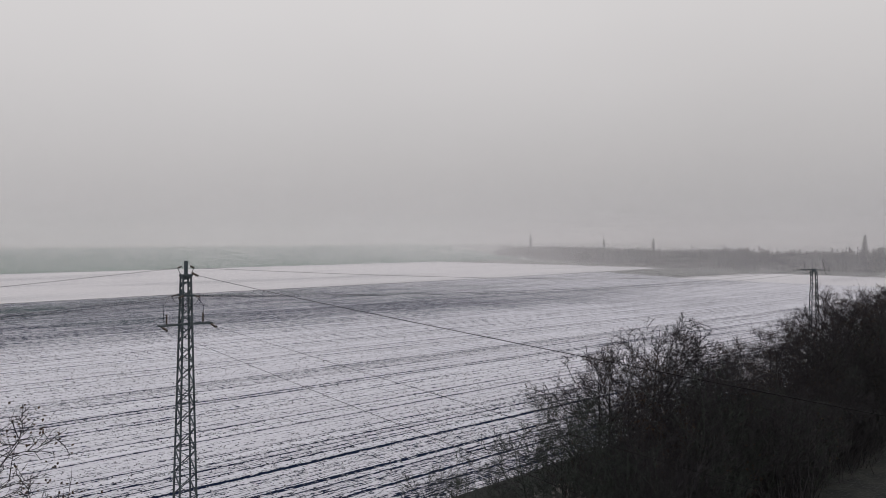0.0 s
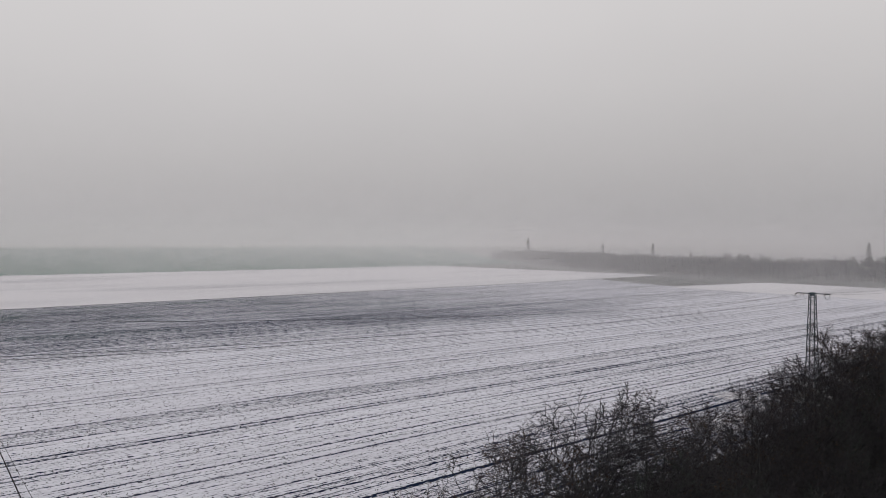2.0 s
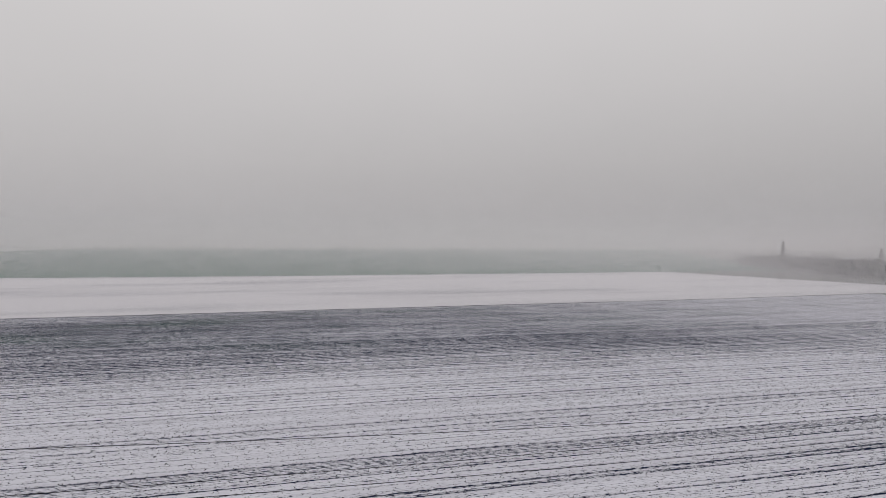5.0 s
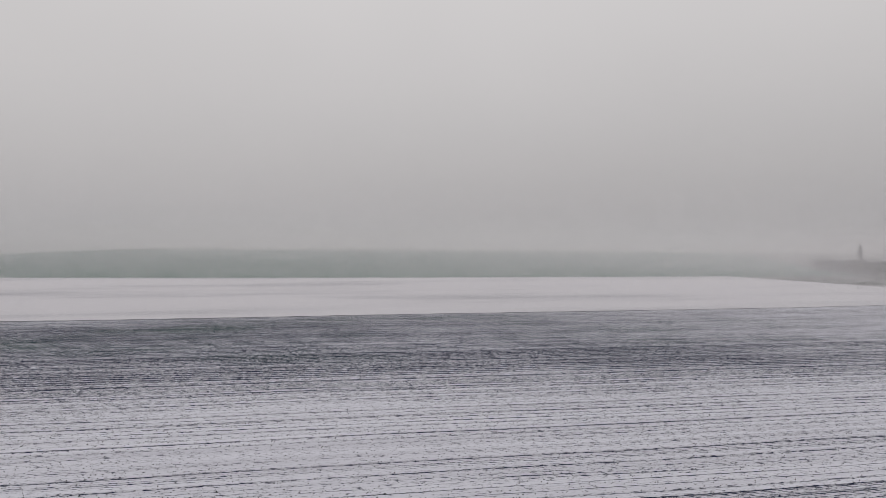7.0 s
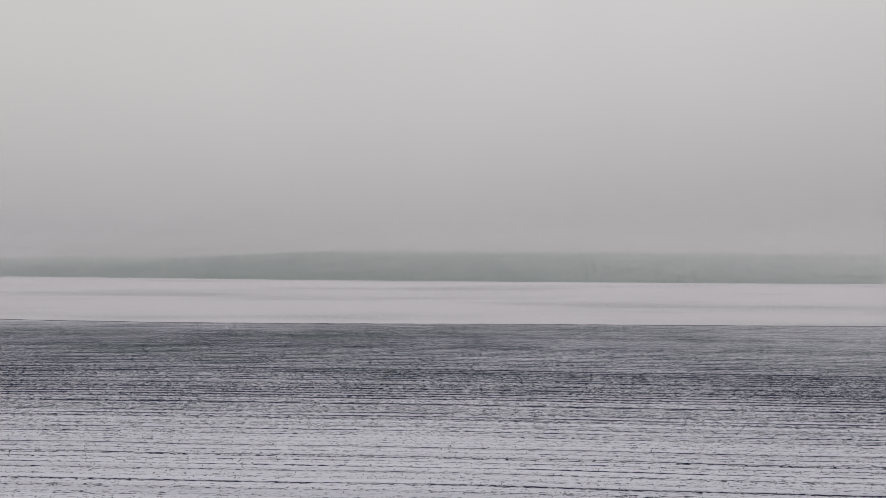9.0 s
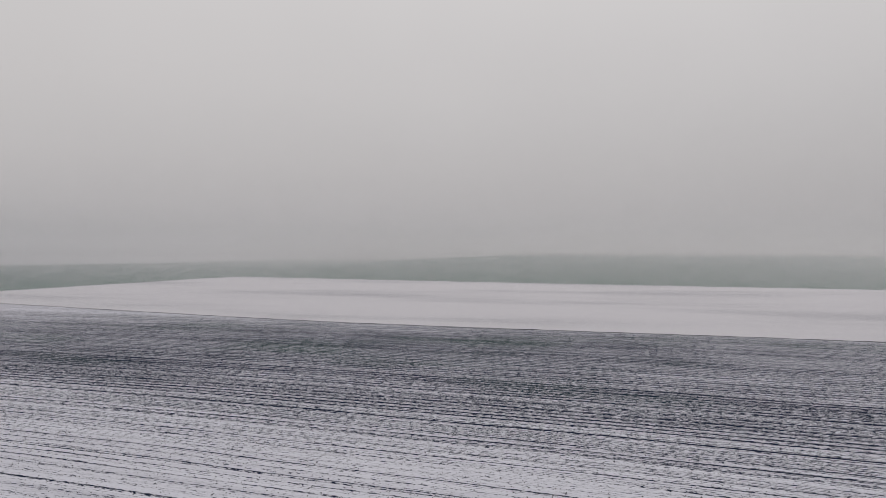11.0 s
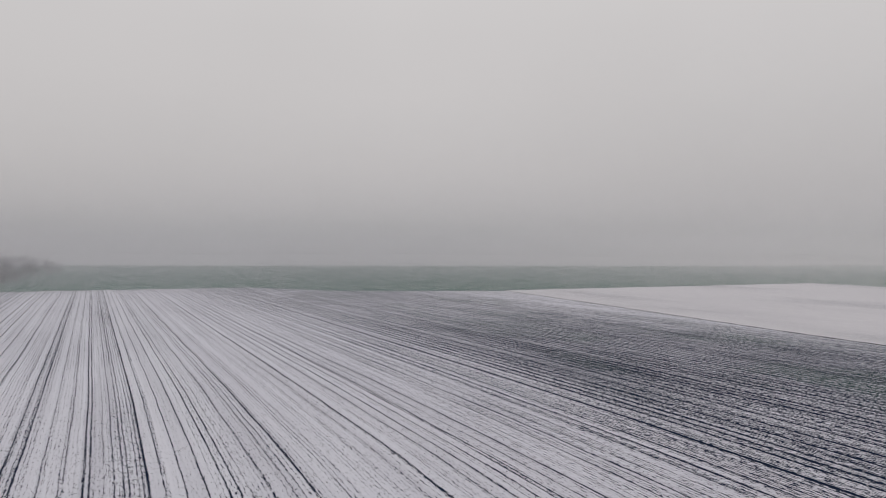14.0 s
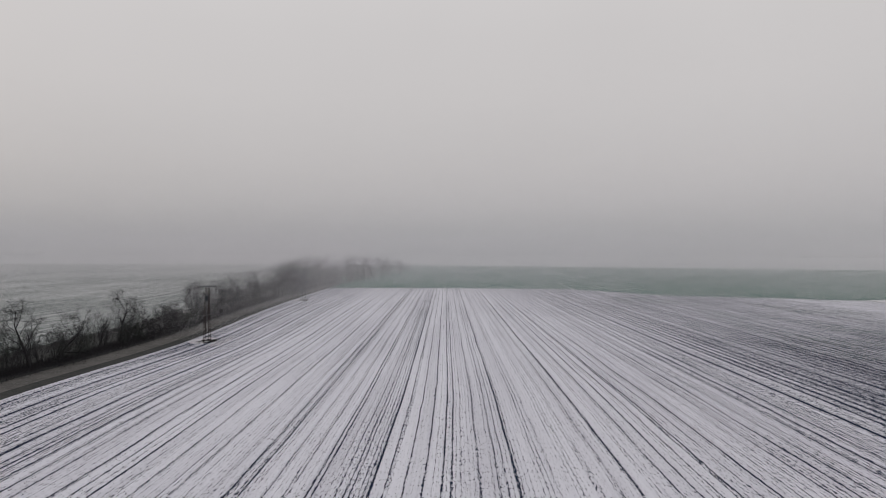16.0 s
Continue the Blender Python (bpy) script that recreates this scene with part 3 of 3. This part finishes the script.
def undergrowth(name, x0, x1, count, seed, high):
    """Brambles and suckers that fill the foot of the hedge."""
    rs = np.random.RandomState(seed)
    x = rs.uniform(x0, x1, count)
    y = -16.6 + rs.normal(0, 1.5, count)
    y = y + (0.03 * y + 2.9) * east(x)
    tall = high * rs.uniform(0.35, 1.0, count) * (0.75 + 0.25 * np.sin(x * 0.9) * np.sin(x * 0.37 + 1))
    a, lean = rs.uniform(0, 6.283, count), rs.uniform(0.1, 0.9, count)
    r = rs.uniform(0.015, 0.04, count)
    z = land(x, y)
    foot = [np.stack([x + r * np.cos(k * 2.094), y + r * np.sin(k * 2.094), z - 0.05], -1) for k in range(3)]
    tip = np.stack([x + tall * lean * np.cos(a), y + tall * lean * np.sin(a), z + tall], -1)
    v = np.stack(foot + [tip], 1).reshape(-1, 3)
    b = 4 * np.arange(count)[:, None]
    f = np.concatenate([b + np.array([[0, 1, 3]]), b + np.array([[1, 2, 3]]), b + np.array([[2, 0, 3]])])
    tagged(new(name, mesh_of(name, v.tolist(), f.tolist(), M_TWIG)), "dark tangled brambles at the foot of the hedge", "brambles", kind="stuff")


undergrowth("undergrowth", -260, -58, 34000, 61, 1.6)
undergrowth("undergrowth", 10, 115, 46000, 62, 3.6)


# ---- far woods and poplars ----
def far_wood(name, line, depth, height, count, seed, label):
    rng = random.Random(seed)
    v, f = [], []
    xs, ys = [p[0] for p in line], [p[1] for p in line]
    s = np.concatenate([[0], np.cumsum(np.hypot(np.diff(xs), np.diff(ys)))])
    for _ in range(count):
        d = rng.random() * s[-1]
        cx, cy = float(np.interp(d, s, xs)) + rng.uniform(0, depth), float(np.interp(d, s, ys)) + rng.uniform(-8, 8)
        h, r, g = height * rng.uniform(0.55, 1.15) * (0.9 + 0.25 * math.sin(d / 23) * math.sin(d / 9.1 + 1)), height * rng.uniform(0.16, 0.3), float(land(cx, cy))
        n = len(v)
        v += [(cx - 0.2, cy, g - 0.3), (cx + 0.2, cy - 0.2, g - 0.3), (cx, cy + 0.2, g - 0.3), (cx, cy, g + h * 0.62)]
        f += [(n, n + 1, n + 3), (n + 1, n + 2, n + 3), (n + 2, n, n + 3)]
        for _ in range(46):
            a, e = rng.uniform(0, 6.283), rng.uniform(-0.1, 1.3)
            z0 = g + h * rng.uniform(0.12, 0.75)
            ln = r * rng.uniform(0.6, 1.3)
            ex, ey, ez = cx + math.cos(a) * math.cos(e) * ln, cy + math.sin(a) * math.cos(e) * ln, z0 + math.sin(e) * ln * 1.2 + 0.8
            w = rng.uniform(0.10, 0.26)
            n = len(v)
            v += [(cx, cy, z0), (ex - w * math.sin(a), ey + w * math.cos(a), ez), (ex + w * math.sin(a), ey - w * math.cos(a), ez), (ex, ey, ez + 0.5)]
            f += [(n, n + 1, n + 2), (n + 1, n + 2, n + 3)]
    return tagged(new(name, mesh_of(name, v, f, M_TWIG)), label, "woodland", kind="stuff")


far_wood("far_wood", [(398, -80), (392, 20), (384, 90), (376, 150), (384, 220), (420, 300), (520, 480), (540, 520)], 70, 10.5, 2600, 31, "leafless wood beyond the snowy fields")


def poplar(x, y, height, seed):
    rng = random.Random(seed)
    wood, twigs = Tubes(), Tubes()
    wood.run([Vector((0, 0, -0.3)), Vector((0.2, 0, height * 0.5)), Vector((0, 0.1, height))], [0.5, 0.3, 0.05], 6)
    for k in range(420):
        z = height * (0.12 + 0.86 * k / 420)
        a, ln = rng.uniform(0, 6.283), height * 0.22 * (1.05 - (k / 420) ** 2) + 0.8
        d = Vector((math.cos(a) * 0.42, math.sin(a) * 0.42, 1)).normalized()
        p = Vector((0, 0, z))
        twigs.run([p, p + d * ln * rng.uniform(0.7, 1.2)], [0.11, 0.03], 3)
    root = tagged(new("poplar"), "tall columnar leafless poplar", "tree", group="poplars")
    root.matrix_basis = pose(x, y, float(land(x, y)))
    part("trunk", wood.mesh("trunk", M_BARK), root)
    part("crown", twigs.mesh("crown", M_TWIG), root)


for n, (x, y, h) in enumerate([(545, 468, 25), (560, 382, 19), (558, 324, 19), (545, 141, 20)]):
    poplar(x, y, h, 40 + n)


# two posts at the corner of the snow field
for px, py in ((335, 277), (341, 280)):
    t = Tubes()
    t.run([Vector((0, 0, -0.4)), Vector((0.05, 0, 2)), Vector((0.1, 0.05, 4.2))], [0.16, 0.15, 0.13], 6)
    t.run([Vector((-0.7, 0, 3.3)), Vector((0.8, 0, 3.4))], [0.12, 0.12], 4)
    tagged(new("wooden_post", t.mesh("wooden_post", M_BARK)), "dark wooden post with a crosspiece in the snow", "post", group="field posts").matrix_basis = pose(px, py, 0)


# ---- power line ----
def bar_mesh(name, p, q, w, mat, flat=1.0):
    """A steel angle or rod from p to q, as a slim box."""
    p, q = Vector(p), Vector(q)
    d = (q - p).normalized()
    a = d.cross(Vector((0, 0, 1))) if abs(d.z) < 0.9 else d.cross(Vector((0, 1, 0)))
    a.normalize()
    b = d.cross(a)
    v = [c + a * i * w / 2 + b * j * w * flat / 2 for c in (p, q) for i, j in ((-1, -1), (1, -1), (1, 1), (-1, 1))]
    f = [(0, 1, 2, 3), (7, 6, 5, 4), (0, 4, 5, 1), (1, 5, 6, 2), (2, 6, 7, 3), (3, 7, 4, 0)]
    return mesh_of(name, [tuple(c) for c in v], f, mat)


def insulator_mesh(p, q):
    """A string of porcelain discs from p to q."""
    p, q = Vector(p), Vector(q)
    t = Tubes()
    n = 12
    t.run([p.lerp(q, k / n) for k in range(n + 1)], [0.025 if k % 2 else 0.065 for k in range(n + 1)], 8)
    return t.mesh("insulator", M_PORC)


def lattice(root, base, top, height, panels, leg_mat, leg_w=0.09, brace_w=0.05):
    def corner(k, z):
        w = (base + (top - base) * z / height) / 2
        return ((-w, -w, z), (w, -w, z), (w, w, z), (-w, w, z))[k]

    for k in range(4):
        part("leg", bar_mesh("leg", corner(k, -0.3), corner(k, height), leg_w, leg_mat), root)
    zs = [height * (1 - (1 - i / panels) ** 1.15) for i in range(panels + 1)]
    for k in range(4):
        for i in range(panels):
            a, b = (k, (k + 1) % 4) if (i + k) % 2 else ((k + 1) % 4, k)
            part("brace", bar_mesh("brace", corner(a, zs[i] + 0.02), corner(b, zs[i + 1] - 0.02), brace_w, leg_mat, 0.5), root)
        for z in (height * 0.35, height * 0.68, height * 0.97):
            part("horizontal_tie", bar_mesh("horizontal_tie", corner(k, z), corner((k + 1) % 4, z), 0.06, leg_mat, 0.6), root)
    for k in range(4):
        c = corner(k, 0)
        part("footing", bar_mesh("footing", (c[0], c[1], -0.5), (c[0], c[1], 0.14), 0.34, M_CONC), root, "small concrete footing")


def arm_along(root, axis, z, half, name="crossarm"):
    """A crossarm of two rails with ties, and double insulators at its ends and middle. axis: 0 along x, 1 along y."""
    def at(s, o, h):
        return (s, o, h) if axis == 0 else (o, s, h)

    arm = new(name)
    arm.parent = root
    for o in (-0.22, 0.22):
        part("rail", bar_mesh("rail", at(-half, o, z), at(half, o, z), 0.075, M_STEEL), arm)
    n = int(half * 4)
    for k in range(n + 1):
        s = -half + 2 * half * k / n
        part("tie", bar_mesh("tie", at(s, -0.22, z), at(s + (0.3 if k < n else 0), 0.22, z), 0.05, M_STEEL), arm)
    for s in (-half + 0.1, half - 0.1):
        part("end_plate", bar_mesh("end_plate", at(s, -0.3, z - 0.02), at(s, 0.3, z - 0.02), 0.11, M_STEEL), arm)
    return arm


def dead_end(root, z, spots, away, axis, reach=0.95):
    """Pairs of insulator strings that hold the wires on both sides, with the loop of wire between them."""
    for s in spots:
        for d in away:
            p = (d * 0.25, s, z - 0.05) if axis == 1 else (s, d * 0.25, z - 0.05)
            q = (d * reach, s, z - 0.16) if axis == 1 else (s, d * reach, z - 0.16)
            part("insulator", insulator_mesh(p, q), root, "brown porcelain insulator")
        if len(away) == 2:
            t = Tubes()
            loop = [Vector((u * reach, s, z - 0.16 - 0.55 * (1 - u * u)) if axis == 1 else (s, u * reach, z - 0.16 - 0.55 * (1 - u * u))) for u in np.linspace(-1, 1, 9).tolist()]
            t.run(loop, [0.018] * 9, 4)
            part("jumper", t.mesh("jumper", M_WIRE), root)


def t_pylon(name, label):
    root = tagged(new(name), label, "pylon", group="power line")
    lattice(root, 1.30, 0.62, 12.85, 19, M_STEEL, 0.085, 0.07)
    arm_along(root, 1, 13.0, 1.9)
    part("head_plate", bar_mesh("head_plate", (0, 0, 12.7), (0, 0, 13.15), 0.5, M_STEEL), root)
    dead_end(root, 13.05, (-1.75, 0.8, 1.75), (-1, 1), 1)
    return root


def clods(name, cx, cy, rx, ry, count, seed, mat, label, size=0.22):
    """A low heap of earth, weeds and snow, as many small lumps."""
    rng = random.Random(seed)
    v, f = [], []
    for _ in range(count):
        r, a = math.sqrt(rng.random()), rng.uniform(0, 6.283)
        x, y, s = cx + rx * r * math.cos(a), cy + ry * r * math.sin(a), size * rng.uniform(0.5, 1.5) * (1.3 - 0.6 * r)
        z = float(land(x, y)) - 0.02
        n = len(v)
        h = s * rng.uniform(0.5, 1.1)
        tw = rng.uniform(0, 1.57)
        v += [(x + s * math.cos(tw + k * 1.571) * rng.uniform(0.8, 1.3), y + s * math.sin(tw + k * 1.571) * rng.uniform(0.8, 1.3), z) for k in range(4)]
        v += [(x + s * 0.5 * math.cos(tw + k * 1.571 + 0.3), y + s * 0.5 * math.sin(tw + k * 1.571 + 0.3), z + h * rng.uniform(0.8, 1.1)) for k in range(4)]
        f += [(n + k, n + (k + 1) % 4, n + 4 + (k + 1) % 4, n + 4 + k) for k in range(4)] + [(n + 4, n + 5, n + 6, n + 7)]
    return tagged(new(name, mesh_of(name, v, f, mat)), label, "earth", kind="stuff")


pylon_b = t_pylon("lattice_pylon", "grey steel lattice pylon with one wide crossarm")
pylon_b.matrix_basis = pose(90.6, 3.0, 0)
for px, py in ((-240.0, 0.0), (190.0, 6.0)):
    copy_thing(pylon_b, pose(px, py, float(land(px, py))))


def branch_pylon():
    """The junction tower: a pole top, a short upper arm and a longer lower arm for the branch line."""
    root = tagged(new("lattice_pylon"), "tall steel lattice pylon with two crossarms and a pole top", "pylon", group="power line")
    lattice(root, 1.05, 0.42, 15.0, 26, M_STEEL, 0.085, 0.07)
    part("pole_top", bar_mesh("pole_top", (0, 0, 14.7), (0, 0, 15.75), 0.17, M_STEEL), root)
    arm_along(root, 1, 14.95, 0.3, "top_arm")
    arm_along(root, 1, 13.85, 0.6, "upper_arm")
    arm_along(root, 0, 12.2, 1.45, "lower_arm")
    dead_end(root, 13.9, (-0.5, 0.5), (-1, 1), 1, 0.6)
    dead_end(root, 15.5, (0.0,), (-1, 1), 1, 0.45)
    dead_end(root, 12.2, (-1.35, 1.35), (-1,), 0)
    dead_end(root, 15.1, (0.3,), (-1,), 0)
    for s in (-1.35, 1.35):
        t = Tubes()
        t.run([Vector((s * 0.8, 0.25, 12.2)), Vector((s * 0.85, 0.3, 13.2)), Vector((s * 0.5, 0.6, 13.8))], [0.016] * 3, 4)
        part("jumper", t.mesh("jumper", M_WIRE), root)
        part("arrester", bar_mesh("arrester", (s * 0.75, 0.1, 12.25), (s * 0.75, 0.1, 12.8), 0.07, M_PORC), root, "slim upright arrester")
    for z in (7.9, 8.3):
        part("climbing_guard", bar_mesh("climbing_guard", (-0.55, -0.45, z), (0.55, -0.45, z), 0.05, M_STEEL), root)
    part("warning_plate", bar_mesh("warning_plate", (-0.18, -0.56, 1.6), (0.18, -0.56, 1.6), 0.26, M_SIGN, 0.1), root, "yellow warning plate")
    return root


branch_pylon().matrix_basis = pose(0.05, 3.05, 0, 0.5, 0.6, 0) @ Matrix.Scale(1.04, 4)


def switch_pylon():
    root = tagged(new("lattice_pylon"), "rust-tinged lattice pylon with a crossarm and a switch box", "pylon", group="power line")
    lattice(root, 1.25, 0.7, 12.9, 15, M_RUST, 0.10, 0.06)
    arm_along(root, 1, 13.1, 2.2)
    dead_end(root, 13.15, (-2.05, 0.8, 2.05), (-1, 1), 1)
    arm_along(root, 1, 11.2, 1.0, "switch_arm")
    for s in (-0.8, 0.0, 0.8):
        part("switch_post", insulator_mesh((0.3, s, 11.2), (0.3, s, 11.95)), root, "upright porcelain switch post")
    part("switch_box", bar_mesh("switch_box", (0, 0, 9.7), (0, 0, 10.9), 0.7, M_STEEL), root, "grey metal switch box")
    return root


switch_pylon().matrix_basis = pose(-127, 0, float(land(-127, 0)))


def wire(p, q, sag, r=0.012):
    p, q = Vector(p), Vector(q)
    t = Tubes()
    n = 20
    t.run([p.lerp(q, k / n) - Vector((0, 0, sag * 4 * (k / n) * (1 - k / n))) for k in range(n + 1)], [r] * (n + 1), 4)
    return tagged(new("overhead_wire", t.mesh("overhead_wire", M_WIRE)), "thin dark overhead wire between pylons", "wire", group="power line wires")


for y in (-1.75, 0.8, 1.75):
    wire((91.55, y + 3.0, 12.89), (189.05, y + 6.0, 12.89), 1.2)
for (ya, za), (yb, zb) in (((2.54, 14.29), (1.25, 12.89)), ((3.06, 15.95), (3.8, 12.89)), ((3.58, 14.29), (4.75, 12.89))):
    wire((0.7, ya, za), (89.65, yb, zb), 0.9)
    wire((-0.3, ya, za), (-126.05, (yb - 3) * 1.05, 12.99 - 1.5), 1.4)
for y in (-1.75, 0.8, 1.75):
    wire((-127.95, y * 1.05, 12.99 - 1.5), (-239.05, y, 12.89), 1.4)
# the branch line that crosses the hedge
for a, b, r in (((-1.2, 1.95, 12.52), (-3.6, -72, 11.6), 0.007), ((0.5, 1.9, 15.54), (-1.2, -72, 13.6), 0.012), ((1.65, 1.95, 12.52), (0.6, -72, 11.6), 0.007)):
    wire(a, b, 0.4, r)

for px, py in ((90.6, 3.0), (-127.0, 0.0), (-240.0, 0.0)):
    clods("weedy_mound", px - 0.6, py - 0.3, 3.4, 2.1, 620, int(px) + 400, M_VERGE, "dark weedy mound round the pylon's feet", 0.26)
    clods("snowy_clods", px - 1.5, py - 1.4, 5.0, 2.8, 320, int(px) + 500, M_SNOW, "turned lumps of earth capped with snow", 0.32)


t = Tubes()
edge = [Vector((x, float(np.interp(x, [p[0] for p in NEAR_EDGE], [p[1] for p in NEAR_EDGE])) - 0.3 + 0.15 * math.sin(x), 0.02)) for x in np.arange(-250, 300, 3.0).tolist()]
t.run(edge, [0.14 + 0.05 * math.sin(k * 1.7) for k in range(len(edge))], 4)
tagged(new("boundary_furrow", t.mesh("boundary_furrow", M_CLOD)), "dark furrow along the edge of the snow field", "earth", kind="stuff")


def ruts(name, pts, count, gap, seed, label):
    """Curved parallel ridges, capped with snow, where a machine turned."""
    rs = random.Random(seed)
    t = Tubes()
    for k in range(count):
        off = (k - count / 2) * gap
        line = []
        for i in range(25):
            u = i / 24
            a, b, c = (Vector(p) for p in pts)
            p = a * (1 - u) ** 2 + b * 2 * u * (1 - u) + c * u * u
            d = ((b - a) * (1 - u) + (c - b) * u).normalized()
            p = p + Vector((-d.y, d.x, 0)) * (off + rs.uniform(-0.04, 0.04))
            line.append(Vector((p.x, p.y, float(land(p.x, p.y)) + rs.uniform(-0.035, 0.02))))
        t.run(line, [rs.uniform(0.04, 0.09) for _ in line], 4)
    tagged(new(name, t.mesh(name, M_SNOW)), label, "earth", kind="stuff")


ruts("turning_ruts", ((80, 10.5, 0), (93, 5.5, 0), (64, 3.2, 0)), 9, 0.40, 1, "curved snow-capped ruts where a tractor turned")
ruts("turning_ruts", ((92, 6.5, 0), (84, 1.5, 0), (66, 2.0, 0)), 6, 0.42, 2, "curved snow-capped ruts where a tractor turned")
ruts("turning_ruts", ((-120, 3, 0), (-126, 4.2, 0), (-136, 2.0, 0)), 6, 0.5, 3, "curved snowy ruts round the pylon")
ruts("turning_ruts", ((95, 7.5, 0), (101, 2.5, 0), (115, 1.5, 0)), 6, 0.42, 4, "curved snow-capped ruts where a tractor turned")


def loose_clods():
    """Lumps of soil that stick out of the snow on the near part of the field."""
    rs = np.random.RandomState(5)
    n = 30000
    x, y = rs.normal(25, 48, n), 4 + np.abs(rs.normal(38, 34, n))
    y = row_y(x, np.round(y / 0.55) * 0.55 + rs.normal(0, 0.09, n))
    s = 0.03 + 0.05 * rs.rand(n) ** 2
    tw = rs.uniform(0, 6.283, n)
    z = land(x, y) - 0.01
    v = [np.stack([x + 1.5 * s * np.cos(tw + k * 2.094), y + s * np.sin(tw + k * 2.094), z], -1) for k in range(3)]
    v.append(np.stack([x + 0.3 * s, y, z + s * rs.uniform(0.8, 1.5, n)], -1))
    v = np.stack(v, 1).reshape(-1, 3)
    b = 4 * np.arange(n)[:, None]
    f = np.concatenate([b + np.array([[0, 1, 3]]), b + np.array([[1, 2, 3]]), b + np.array([[2, 0, 3]])])
    tagged(new("soil_clods", mesh_of("soil_clods", v.tolist(), f.tolist(), M_CLOD)), "dark lumps of soil poking through the snow", "earth", kind="stuff")


loose_clods()
clods("weedy_mound", 0, 3, 1.6, 1.3, 260, 77, M_VERGE, "dark weedy mound round the pylon's feet")


# ---- fog ----
def fog_bank():
    """Fog as countless fine upright wisps of droplets that thin out with height, thicker with distance from the middle of the place."""
    rng = np.random.RandomState(9)
    cx, cy = 12.0, 8.0
    rings = [(142 + 12 * k, 0.0255) for k in range(70)] + [(990 + 70 * k, 0.13) for k in range(14)]
    vs = []
    for k, (r0, cover) in enumerate(rings):
        n = 6000
        a = (np.arange(n) + rng.rand()) * 2 * np.pi / n
        r = r0 * (1 + 0.012 * np.sin(7 * a + 6 * rng.rand()) + 0.008 * np.sin(19 * a + 6 * rng.rand()))
        w = cover * 1.15 * (2 * np.pi / n) * r / 2
        # the fog lies in banks: thinner to the north and before the wood than in the west
        if 270 < r0 < 640:
            w = w * (1 - 0.30 * np.exp(-((a - 1.75) / 0.75) ** 2) - 0.15 * np.exp(-(((a + 1) % (2 * np.pi) - 1.3) / 0.4) ** 2))
        x, y = cx + r * np.cos(a), cy + r * np.sin(a)
        ux, uy = -np.sin(a), np.cos(a)
        lean = np.tan(radians(41) * (2 * ((k * 0.618034) % 1.0) - 1))
        z0, z1 = np.full(n, -1.8), np.full(n, 64.0)
        low, high = lean * (z0 - 10), lean * (z1 - 10)
        vs.append(np.stack([np.stack([x + ux * (low - w), y + uy * (low - w), z0], -1), np.stack([x + ux * (low + w), y + uy * (low + w), z0], -1),
                            np.stack([x + ux * high, y + uy * high, z1], -1)], 1))
    v = np.concatenate(vs).reshape(-1, 3)
    me = bpy.data.meshes.new("fog_bank")
    k = len(v) // 3
    me.vertices.add(len(v))
    me.vertices.foreach_set("co", v.ravel().astype(np.float32))
    me.loops.add(len(v))
    me.loops.foreach_set("vertex_index", np.arange(len(v), dtype=np.int32))
    me.polygons.add(k)
    me.polygons.foreach_set("loop_start", np.arange(0, len(v), 3, dtype=np.int32))
    me.update(calc_edges=True)
    me.materials.append(M_FOG)
    return tagged(new("fog_bank", me), "pale grey winter fog over the far fields", "fog", kind="stuff")


fog_bank()
